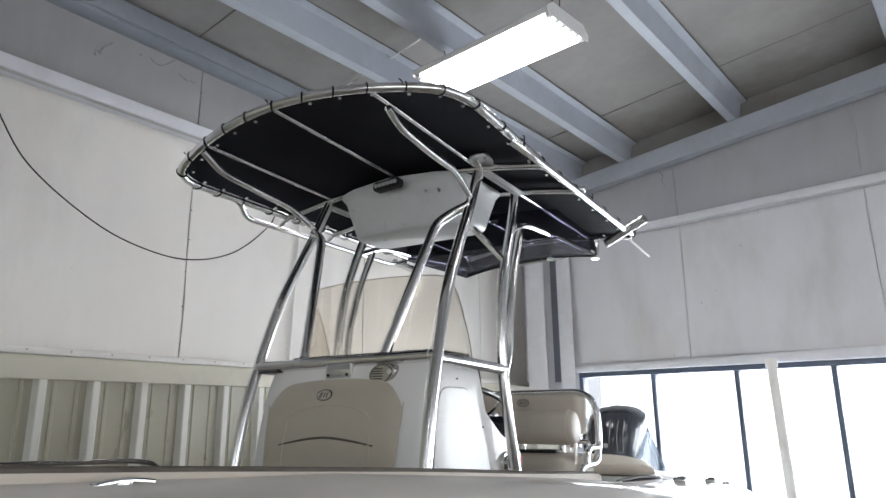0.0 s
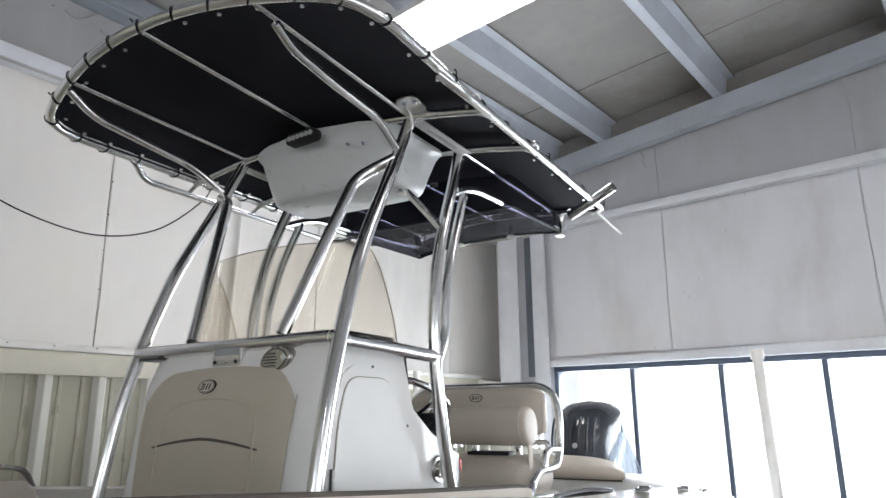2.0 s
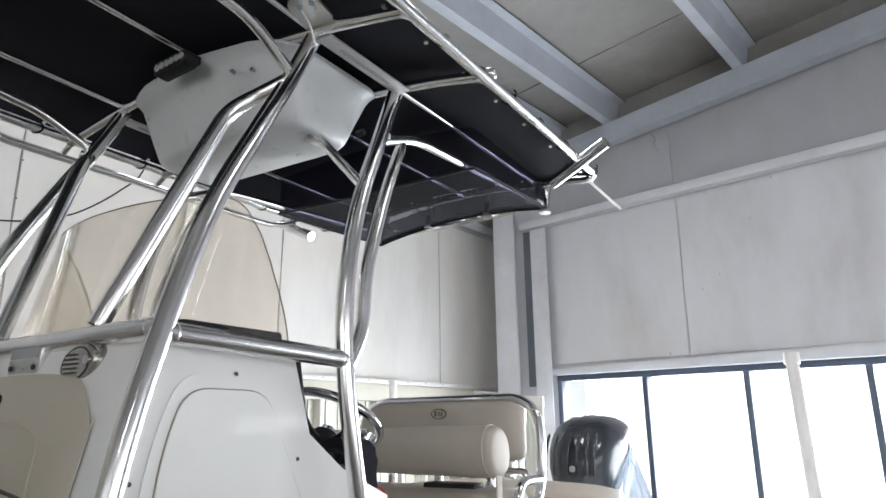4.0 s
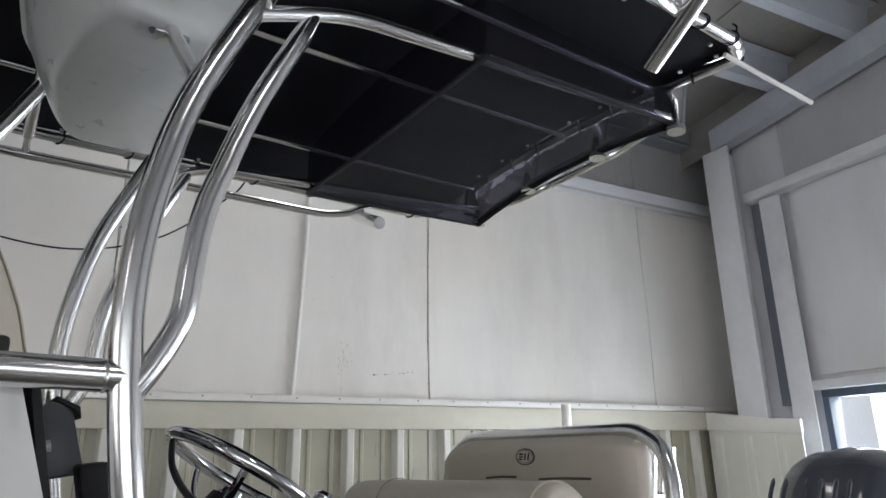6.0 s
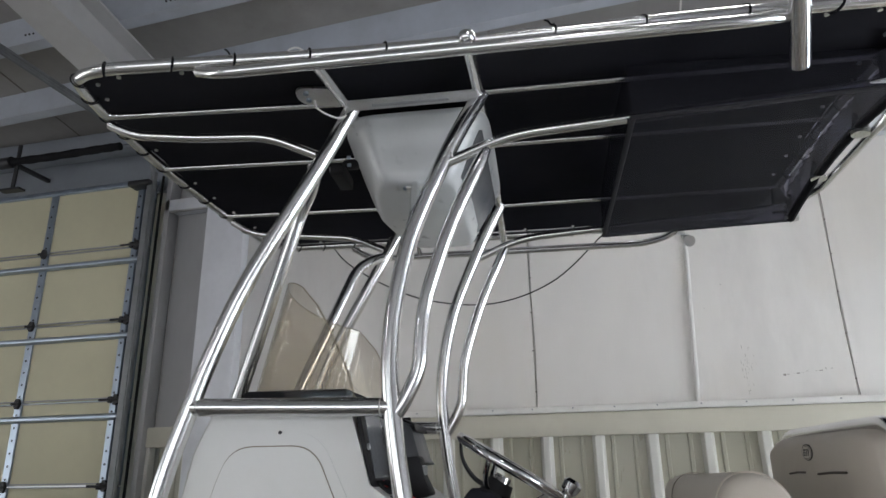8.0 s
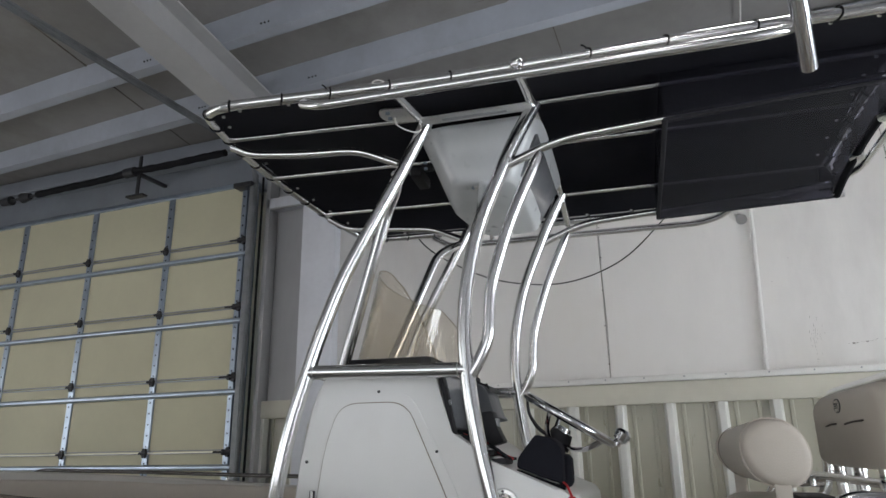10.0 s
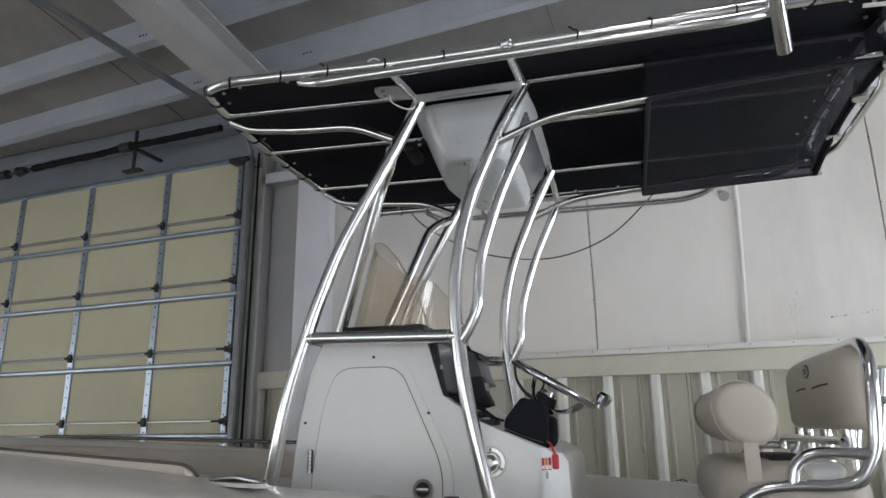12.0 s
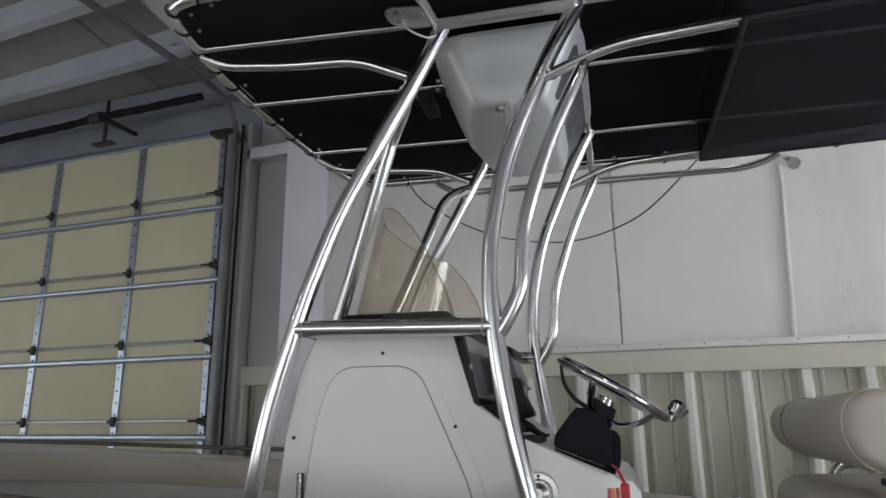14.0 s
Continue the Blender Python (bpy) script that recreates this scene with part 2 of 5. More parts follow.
TINT = glass_mat("tinted_acrylic", (0.955, 0.93, 0.885), 0.02, 0.03, 0.45, 0.7, 0.06)
PANE = glass_mat("window_glass", (0.97, 0.98, 0.98), 0.02, 0.01, 0.5)
BACKDROP = glow("white_daylight", (0.96, 0.98, 1.0), 2.2)
TUBE = glow("lamp_tube", (1.0, 0.982, 0.985), 32.0)
WHITEBOX = mat("lamp_housing", (0.78, 0.78, 0.77), 0.4, var=0.04, scale=6)
FAINT = mat("faint_joint", (0.34, 0.33, 0.32), 0.8, var=0.3, scale=20)
RECESS_SHADE = mat("recess_shade", (0.16, 0.18, 0.215), 0.5, var=0.12, scale=3, stain=(0.24, 0.26, 0.28), stain_amount=0.3, stain_scale=4)
SEAMLINE = mat("wall_joint", (0.27, 0.25, 0.22), 0.8, var=0.45, scale=9)
LINE = mat("panel_joint", (0.16, 0.14, 0.12), 0.8, var=0.3, scale=20)

# ---- mesh helpers ----


def finish(bm, sharp=35):
    bmesh.ops.recalc_face_normals(bm, faces=bm.faces)
    lim = radians(sharp)
    for fc in bm.faces:
        fc.smooth = True
    for e in bm.edges:
        if len(e.link_faces) != 2 or e.calc_face_angle(0) > lim:
            e.smooth = False
    return bm


def part(name, bm, material, parent=None, label="", sharp=35):
    finish(bm, sharp)
    me = bpy.data.meshes.new(name)
    bm.to_mesh(me)
    bm.free()
    me.materials.append(material)
    ob = new(name, me)
    if parent:
        ob.parent = parent
    return tagged(ob, label)


def same_part(name, src, parent, m):
    ob = new(name, src.data)
    ob.parent = parent
    ob.matrix_basis = m
    return ob


def thing(name, label, category, m=None, group="", kind=""):
    ob = new(name)
    if m is not None:
        ob.matrix_basis = m
    return tagged(ob, label, category, group, kind)


def box(a, b, bev=0.0, seg=2, bm=None):
    """A block between two corners, with rounded edges."""
    own = bmesh.new()
    lo = [min(p, q) for p, q in zip(a, b)]
    hi = [max(p, q) for p, q in zip(a, b)]
    bmesh.ops.create_cube(own, size=1)
    for v in own.verts:
        v.co = Vector([lo[i] + (v.co[i] + 0.5) * (hi[i] - lo[i]) for i in range(3)])
    if bev:
        bmesh.ops.bevel(own, geom=list(own.edges), offset=bev, segments=seg, affect="EDGES", profile=0.5)
    return add(bm, own)


def add(bm, own):
    if bm is None:
        return own
    me = bpy.data.meshes.new("tmp")
    own.to_mesh(me)
    own.free()
    bm.from_mesh(me)
    bpy.data.meshes.remove(me)
    return bm


def fillet(pts, bend, n=6):
    """A polyline with its corners rounded off."""
    pts = [Vector(p) for p in pts]
    out = [pts[0]]
    for a, b, c in zip(pts, pts[1:], pts[2:]):
        u, w = a - b, c - b
        r = min(bend, u.length * 0.48, w.length * 0.48)
        p, q = b + u.normalized() * r, b + w.normalized() * r
        for i in range(n + 1):
            s = i / n
            out.append(p * (1 - s) ** 2 + b * (2 * s * (1 - s)) + q * s * s)
    out.append(pts[-1])
    return out


def curve(pts, n=8):
    """A smooth line through the points."""
    p = [Vector(q) for q in pts]
    p = [p[0] * 2 - p[1]] + p + [p[-1] * 2 - p[-2]]
    out = []
    for i in range(1, len(p) - 2):
        for k in range(n):
            s = k / n
            a, b, c, d = p[i - 1], p[i], p[i + 1], p[i + 2]
            out.append(0.5 * (2 * b + (c - a) * s + (2 * a - 5 * b + 4 * c - d) * s * s + (3 * b - a - 3 * c + d) * s ** 3))
    out.append(p[-2])
    return out


def sweep(path, r, seg=14, closed=False, bm=None, squash=1.0):
    """A round bar along a line."""
    own = bmesh.new()
    path = [Vector(p) for p in path]
    clean = [path[0]]
    for p in path[1:]:
        if (p - clean[-1]).length > 1e-5:
            clean.append(p)
    path = clean
    n = len(path)
    tang = []
    for i in range(n):
        if closed:
            t = path[(i + 1) % n] - path[i - 1]
        else:
            t = path[min(i + 1, n - 1)] - path[max(i - 1, 0)]
        tang.append(t.normalized())
    up = Vector((0, 0, 1)) if abs(tang[0].z) < 0.9 else Vector((1, 0, 0))
    u = (up - tang[0] * up.dot(tang[0])).normalized()
    rings = []
    for i in range(n):
        u = (u - tang[i] * u.dot(tang[i])).normalized()
        w = tang[i].cross(u)
        rr = r[i] if isinstance(r, (list, tuple)) else r
        rings.append([own.verts.new(path[i] + (u * math.cos(a) * squash + w * math.sin(a)) * rr) for a in (2 * math.pi * k / seg for k in range(seg))])
    for i in range(n if closed else n - 1):
        a, b = rings[i], rings[(i + 1) % n]
        for k in range(seg):
            own.faces.new((a[k], a[(k + 1) % seg], b[(k + 1) % seg], b[k]))
    if not closed:
        own.faces.new(rings[0][::-1])
        own.faces.new(rings[-1])
    return add(bm, own)


def prism(poly, a, b, axis=0, bev=0.0, seg=2, bm=None):
    """A flat outline pushed out from a to b along an axis; the outline gives the two other coordinates."""
    own = bmesh.new()

    def place(p, v):
        q = list(p)
        q.insert(axis, v)
        return Vector(q)
    lo = [own.verts.new(place(p, a)) for p in poly]
    hi = [own.verts.new(place(p, b)) for p in poly]
    n = len(poly)
    own.faces.new(lo)
    own.faces.new(hi[::-1])
    for i in range(n):
        own.faces.new((lo[i], hi[i], hi[(i + 1) % n], lo[(i + 1) % n]))
    bmesh.ops.recalc_face_normals(own, faces=own.faces)
    if bev:
        edges = [e for e in own.edges if e.calc_face_angle(0) > 0.6]
        bmesh.ops.bevel(own, geom=edges, offset=bev, segments=seg, affect="EDGES", profile=0.5)
    return add(bm, own)


def round_poly(poly, r, n=5):
    """A closed outline with rounded corners."""
    out = []
    k = len(poly)
    for i in range(k):
        a, b, c = Vector(poly[i - 1]), Vector(poly[i]), Vector(poly[(i + 1) % k])
        u, w = a - b, c - b
        q = min(r, u.length * 0.45, w.length * 0.45)
        p0, p1 = b + u.normalized() * q, b + w.normalized() * q
        for j in range(n + 1):
            s = j / n
            out.append(tuple(p0 * (1 - s) ** 2 + b * (2 * s * (1 - s)) + p1 * s * s))
    return out


def disc(c, normal, r, h, seg=20, bm=None, r2=None):
    """A round plate or cone frustum from c along normal."""
    own = bmesh.new()
    bmesh.ops.create_cone(own, cap_ends=True, segments=seg, radius1=r, radius2=r if r2 is None else r2, depth=h)
    q = Vector(normal).to_track_quat("Z", "Y").to_matrix().to_4x4()
    bmesh.ops.transform(own, matrix=Matrix.Translation(Vector(c) + Vector(normal).normalized() * h / 2) @ q, verts=own.verts)
    return add(bm, own)


def pad(a, b, r, puff=0.0, cuts=5, bm=None):
    """A soft cushion block: rounded edges, faces swollen a little."""
    own = bmesh.new()
    lo = Vector([min(p, q) for p, q in zip(a, b)])
    hi = Vector([max(p, q) for p, q in zip(a, b)])
    c, h = (lo + hi) / 2, (hi - lo) / 2
    bmesh.ops.create_cube(own, size=2)
    bmesh.ops.subdivide_edges(own, edges=list(own.edges), cuts=cuts * 2, use_grid_fill=True)
    rr = min(r, *h)
    for v in own.verts:
        p = Vector([v.co[i] * h[i] for i in range(3)])
        core = Vector([max(-h[i] + rr, min(h[i] - rr, p[i])) for i in range(3)])
        d = p - core
        if d.length > 1e-9:
            p = core + d.normalized() * rr
        k = 1 + puff * (1 - min(1, max(abs(p[i]) / h[i] for i in range(3) if h[i] > min(h) * 1.01))) if puff else 1
        j = list(h).index(min(h))
        p[j] *= k
        v.co = c + p
    return add(bm, own)


# ---- building shell ----
SLOPE = 0.133
X_END, Y_BACK, Y_END, CORNER_Y = 9.0, -8.0, 4.24, 4.56


def roof_z(x, base):
    return base + SLOPE * x


bm = box((-0.3, Y_BACK - 0.3, -0.2), (X_END + 0.3, Y_END + 0.5, 0))
tagged(part("floor", bm, CONCRETE), "grey concrete workshop floor with worn stains", "floor", kind="structure")
bm = bmesh.new()
for q in ((-400, -400), (400, -400), (400, 400), (-400, 400)):
    bm.verts.new((q[0], q[1], -0.22))
bm.faces.new(bm.verts)
tagged(part("ground", bm, GROUND), "pale gravel yard outside the building", "ground", kind="structure")
bm = prism([(-40, -2), (60, -2), (60, 30), (-40, 30)], 14.0, 14.2, axis=1)
tagged(part("backdrop", bm, BACKDROP), "glaring white daylight beyond the yard", "backdrop", kind="structure")

# long wall with the overhead door's opening
DOOR_Y0, DOOR_Y1, DOOR_TOP = -6.2, -3.0, 4.07
bm = box((-0.25, DOOR_Y1, 0), (-0.05, CORNER_Y, 5.0))
box((-0.25, DOOR_Y0, DOOR_TOP), (-0.05, DOOR_Y1 - 0.001, 5.0), bm=bm)
box((-0.25, Y_BACK, 0), (-0.05, DOOR_Y0 - 0.001, 5.0), bm=bm)
wall_long = tagged(part("wall_west", bm, LINER), "white insulated metal wall with panel joints and stains", "wall", kind="structure")
seams = [0.0, 1.745, 3.59]
for a, b in zip([-2.13] + seams, seams + [CORNER_Y]):
    part("liner_panel", box((-0.045, a + 0.002, 2.33), (0.0, b - 0.002, 3.90), 0.003, 1), LINER, wall_long)
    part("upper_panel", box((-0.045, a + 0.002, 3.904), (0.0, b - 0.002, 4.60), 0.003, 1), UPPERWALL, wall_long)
part("bay_panel", box((-0.045, -2.62, 2.30), (0.0, -2.132, 4.60), 0.003, 1), BAYGREY, wall_long, "darker grey panel beside the door")
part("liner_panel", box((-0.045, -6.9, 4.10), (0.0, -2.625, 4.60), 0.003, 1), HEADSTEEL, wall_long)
for y, r in ((0.0, 0.0020), (1.745, 0.0020), (3.59, 0.0009)):
    part("panel_joint", sweep(curve([(0.001, y + 0.008 * math.sin(1.3 * y + 1.9 * k), 2.34 + k * 0.38) for k in range(7)], 4), r, 6), SEAMLINE if y < 3 else FAINT, wall_long)
for y in (0.0, 1.745):
    for k in range(9):
        part("rivet", disc((0.0, y + 0.006 * math.sin(5 * k), 2.45 + k * 0.23 + 0.03 * math.sin(7 * k)), (1, 0, 0), 0.0045, 0.004, 8), LINE, wall_long)
# bottom sheet with ribs, behind the girt
bm = bmesh.new()
prof = []
for k in range(-9, 16):
    c = 0.048 + 0.2965 * k
    for dy, x in ((-0.150, 0.018), (-0.106, 0.018), (-0.101, 0.026), (-0.085, 0.026), (-0.080, 0.018), (0.066, 0.018), (0.071, 0.026), (0.087, 0.026), (0.092, 0.018)):
        if -2.69 < c + dy < CORNER_Y - 0.02:
            prof.append((x, c + dy))
lo = [bm.verts.new((x, yy, 0.0)) for x, yy in prof]
hi = [bm.verts.new((x, yy, 2.187)) for x, yy in prof]
for i in range(len(prof) - 1):
    bm.faces.new((lo[i], lo[i + 1], hi[i + 1], hi[i]))
wains = tagged(part("ribbed_wainscot", bm, SHEET, None, "", 20), "beige ribbed metal sheet along the lower wall, ribs coloured as if lit", "wall panel", kind="structure")
# The ribs' brightness is put into their colour.
rib = part("rib", prism([(0.017, -0.037), (0.017, 0.037), (0.044, 0.027), (0.060, 0.022), (0.064, 0.016), (0.064, -0.016), (0.060, -0.022), (0.044, -0.027)], 0.0, 2.187, axis=2), LITSHEET, wains, "", 20)
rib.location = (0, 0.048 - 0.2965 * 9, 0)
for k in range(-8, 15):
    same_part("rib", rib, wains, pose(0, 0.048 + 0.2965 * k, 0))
girt = tagged(part("girt", box((-0.01, -2.69, 2.185), (0.075, CORNER_Y, 2.315), 0.006, 2), GIRT), "beige steel girt along the wall", "girt", kind="structure")
tr = part("trim", box((0.001, -2.14, 2.317), (0.09, CORNER_Y, 2.353), 0.004, 2), TRIMW, girt, "white trim angle")
src = part("screw", disc((0, 0, 0), (1, 0, 0), 0.005, 0.004, 8), GREYPLATE, girt)
src.location = (0.09, -1.9, 2.340)
for k in range(1, 26):
    same_part("screw", src, girt, pose(0.09, -1.9 + k * 0.235, 2.340))
gu = tagged(part("girt_upper", box((0.001, -2.66, 3.872), (0.12, CORNER_Y, 3.957), 0.004, 2), COLPAINT), "white-painted upper wall girt", "girt", kind="structure")
# Thin grey strip drawn for the shadow below the girt.
part("girt_shadow", box((0.085, -2.66, 3.863), (0.117, CORNER_Y, 3.871), 0.002), BAYGREY, gu, "grey strip for the shadow line under the girt")
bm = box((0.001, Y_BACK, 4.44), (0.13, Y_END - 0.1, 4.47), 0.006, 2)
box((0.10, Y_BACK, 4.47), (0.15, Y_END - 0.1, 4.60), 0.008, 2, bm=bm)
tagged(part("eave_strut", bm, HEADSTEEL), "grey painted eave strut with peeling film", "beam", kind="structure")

# end wall with the long window
WX0, WX1, WZ0, WZ1 = 0.845, 4.872, 0.85, 2.412
NX0, NX1, NZ0, NZ1 = 5.62, 6.98, 1.10, 2.28
bm = box((0.44, Y_END, 0), (WX0, CORNER_Y + 0.2, 5.2))
box((-0.25, CORNER_Y, 0), (0.439, CORNER_Y + 0.2, 5.2), bm=bm)
box((WX0, Y_END, WZ1), (WX1, Y_END + 0.22, 5.6), bm=bm)
box((WX0, Y_END, 0), (WX1, Y_END + 0.22, WZ0), bm=bm)
box((WX1, Y_END, 0), (NX0, Y_END + 0.22, 6.0), bm=bm)
box((NX1, Y_END, 0), (X_END + 0.25, Y_END + 0.22, 6.0), bm=bm)
box((NX0, Y_END, 0), (NX1, Y_END + 0.22, NZ0), bm=bm)
box((NX0, Y_END, NZ1), (NX1, Y_END + 0.22, 6.0), bm=bm)
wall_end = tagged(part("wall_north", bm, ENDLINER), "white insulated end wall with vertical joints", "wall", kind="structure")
xs = [0.85, 2.045, 3.687, 5.2, 6.7, 8.2, 9.0]
for a, b in zip(xs, xs[1:]):
    g0, g1 = 3.825 + 0.0336 * (a - 0.57), 3.825 + 0.0336 * (b - 0.57)
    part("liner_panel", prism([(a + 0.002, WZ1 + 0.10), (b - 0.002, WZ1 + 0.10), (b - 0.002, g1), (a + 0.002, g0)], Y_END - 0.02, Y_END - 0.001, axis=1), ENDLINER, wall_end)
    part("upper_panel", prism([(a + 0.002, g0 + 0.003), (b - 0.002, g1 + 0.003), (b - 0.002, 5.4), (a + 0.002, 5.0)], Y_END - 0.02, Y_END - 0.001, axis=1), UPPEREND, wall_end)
    part("panel_joint", sweep(curve([(b + 0.012 * math.sin(2 * b + 1.3 * k), Y_END - 0.021, 2.48 + k * 0.4) for k in range(6)], 4), 0.0014, 6), FAINT, wall_end)
bm = prism([(0.72, WZ1 + 0.001), (X_END, WZ1 + 0.001), (X_END, 2.60), (0.72, 2.468)], Y_END - 0.09, Y_END - 0.001, axis=1, bev=0.008)
tagged(part("window_header", bm, COLPAINT), "white trim above the window", "trim", kind="structure")
bm = prism([(0.57, 3.796), (X_END, 4.06), (X_END, 4.153), (0.57, 3.870)], Y_END - 0.13, Y_END - 0.022, axis=1, bev=0.008)
tagged(part("girt_gable", bm, COLPAINT), "white-painted girt on the end wall", "girt", kind="structure")
bm = prism([(0.40, 4.275), (X_END, 4.224 + 0.127 * X_END), (X_END, 4.236 + 0.127 * X_END), (0.40, 4.287)], Y_END - 0.19, Y_END - 0.07, axis=1)
prism([(0.40, 4.287), (X_END, 4.236 + 0.127 * X_END), (X_END, 4.395 + 0.133 * X_END), (0.40, 4.448)], Y_END - 0.19, Y_END - 0.175, axis=1, bm=bm)
tagged(part("rafter_gable", bm, STEEL), "pale grey steel rafter along the gable", "beam", kind="structure")
# Board added so the wall above the rafter reads as shaded.
bm = prism([(0.0, 4.30), (X_END, 4.30 + 0.133 * X_END), (X_END, 4.614 + 0.133 * X_END), (0.0, 4.614)], Y_END - 0.068, Y_END - 0.05, axis=1)
tagged(part("gable_shade", bm, ROOFPANEL), "added roof-coloured board giving the shade above the gable rafter", "wall panel", kind="structure")
# corner column, recess and jamb
bm = box((0.335, 4.02, 0), (0.565, 4.036, 4.26), 0.003)
box((0.443, 4.036, 0), (0.458, Y_END - 0.022, 4.26), bm=bm)
tagged(part("column", bm, COLPAINT), "white-painted steel corner column", "column", kind="structure")
# Dark plate added to give the recess its shade.
tagged(part("recess_shade_plate", box((0.566, Y_END - 0.05, 2.325), (0.668, Y_END - 0.022, 3.79), 0.003), RECESS_SHADE), "added dark blue-grey plate standing in for shade in the corner recess", "steel plate", kind="structure")
tagged(part("window_jamb", box((0.669, Y_END - 0.10, 0), (0.835, Y_END - 0.092, 3.79), 0.003), COLPAINT), "white-painted steel jamb beside the window", "column", kind="structure")
bm = prism([(0.078, 2.312), (0.34, 2.276), (0.56, 2.245), (0.81, 2.228), (0.81, 2.137), (0.56, 2.150), (0.34, 2.165), (0.078, 2.185)], 3.990, 4.016, axis=1, bev=0.004)
tagged(part("girt_corner", bm, TRIMW), "white girt across the corner below the column", "girt", kind="structure")
sheet = tagged(part("corner_sheet", prism([(0.078, 0.0), (0.80, 0.0), (0.80, 2.136), (0.56, 2.149), (0.078, 2.183)], 4.004, 4.014, axis=1), LITSHEET), "metal sheet below the corner girt, in the lit rib colour", "wall panel", kind="structure")
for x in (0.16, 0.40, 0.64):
    part("rib", prism([(x - 0.035, 4.003), (x - 0.022, 3.992), (x + 0.022, 3.992), (x + 0.035, 4.003)], 0.0, 2.135, axis=2), LITSHEET, sheet)

# window
win = thing("window_1", "long dark-framed window, glaring white outside", "window", kind="structure")
part("frame", box((WX0, Y_END - 0.03, WZ1 - 0.05), (WX1, Y_END + 0.08, WZ1), 0.004), FRAME_DARK, win)
part("frame", box((WX0, Y_END - 0.03, WZ0), (WX1, Y_END + 0.08, WZ0 + 0.05), 0.004), FRAME_DARK, win)
mull = [WX0 + 0.022, 1.648, 2.443, 3.243, 4.045, WX1 - 0.022]
for x in mull:
    part("mullion", box((x - 0.022, Y_END - 0.03, WZ0 + 0.05), (x + 0.022, Y_END + 0.08, WZ1 - 0.05), 0.004), FRAME_DARK, win)
for a, b in zip(mull, mull[1:]):
    p = part("pane", box((a + 0.022, Y_END + 0.02, WZ0 + 0.05), (b - 0.022, Y_END + 0.026, WZ1 - 0.05)), PANE, win)
    p.visible_shadow = False

# smaller white-framed window further along, with half-drawn vertical blinds
win4 = thing("window_4", "white-framed window with half-drawn grey vertical blinds", "window", kind="structure")
for x in (NX0, 6.29, NX1 - 0.04):
    part("mullion", box((x, Y_END - 0.02, NZ0), (x + 0.04, Y_END + 0.08, NZ1), 0.004), TRIMW, win4)
for z in (NZ0, NZ1 - 0.03):
    part("frame", box((NX0 + 0.04, Y_END - 0.02, z), (NX1 - 0.04, Y_END + 0.08, z + 0.03), 0.004), TRIMW, win4)
for a, b in ((NX0 + 0.04, 6.29), (6.33, NX1 - 0.04)):
    p = part("pane", box((a, Y_END + 0.05, NZ0 + 0.03), (b, Y_END + 0.056, NZ1 - 0.03)), PANE, win4)
    p.visible_shadow = False
    part("blind", box((a + 0.05, Y_END + 0.015, 1.47), (b, Y_END + 0.022, 2.13), 0.002), BAYGREY, win4, "drawn grey blind")
    for k in range(5):
        x = a + 0.06 + (b - a - 0.07) * k / 5
        part("blind_slat", box((x, Y_END + 0.01, 2.13), (x + 0.028, Y_END + 0.016, NZ1 - 0.03)), TRIMW, win4)
    part("blind_slat", box(((a + b) / 2 - 0.07, Y_END + 0.01, NZ0 + 0.03), ((a + b) / 2 + 0.05, Y_END + 0.016, 1.47)), BAYGREY, win4)

# roof boards, purlins and the inner rafter
SKEW = 0.05
bm = prism([(-0.3, roof_z(-0.3, 4.615)), (X_END + 0.3, roof_z(X_END + 0.3, 4.615)), (X_END + 0.3, roof_z(X_END + 0.3, 4.755)), (-0.3, roof_z(-0.3, 4.755))], Y_BACK - 0.3, Y_END + 0.5, axis=1)
tagged(part("ceiling", bm, ROOFPANEL), "grey roof insulation boards with dark joints and stains", "ceiling", kind="structure")
bm = bmesh.new()
for y, x0, x1 in ((-3.55, 0.0, 9.0), (-0.115, 0.0, 9.0), (3.33, 0.0, 9.0), (-6.9, 0.0, 9.0)):
    for k in range(18):
        a, b = x0 + (x1 - x0) * k / 18, x0 + (x1 - x0) * (k + 1) / 18
        sweep([(a, y + 0.006 * math.sin(3.1 * k), roof_z(a, 4.614)), (b, y + 0.006 * math.sin(3.1 * k + 3.1), roof_z(b, 4.614))], 0.004 + 0.002 * math.sin(7 * k), 5, bm=bm)
tagged(part("roof_joints", bm, LINE), "dark gaps between the roof boards", "roof joints", kind="structure")
for x in (0.94, 1.53, 2.665, 4.06, 5.2, 6.35, 7.5, 8.6):
    z = roof_z(x, 4.40)
    bm = prism([(x, z), (x + 0.075, z + 0.009), (x + 0.105, z + 0.20), (x + 0.17, z + 0.21), (x + 0.17, z + 0.218), (x + 0.095, z + 0.208), (x + 0.065, z + 0.016), (x + 0.008, z + 0.02), (x, z + 0.02)], Y_BACK, Y_END - 0.0, axis=1)
    for v in bm.verts:
        v.co.x += SKEW * (v.co.y - 4.0)
    pu = tagged(part("purlin", bm, STEEL), "pale grey steel roof purlin", "purlin", "roof purlins", "structure")
    for e in (-0.004, 0.176):
        part("gap", sweep([(x + e + (0.1 if e < 0 else 0) + SKEW * (yy - 4.0), yy, z + 0.212) for yy in (Y_BACK, -2.0, Y_END)], 0.0045, 5), LINE, pu)
    for dy in (-2.95, -1.9):
        for k in range(2):
            for q in range(3):
                xx = x + 0.083 + SKEW * (dy - 4.0)
                part("bolt_hole", disc((xx, dy + q * 0.03, z + 0.06 + k * 0.06), (1, 0, 0), 0.007, 0.006, 8), DARKSTEEL, pu)
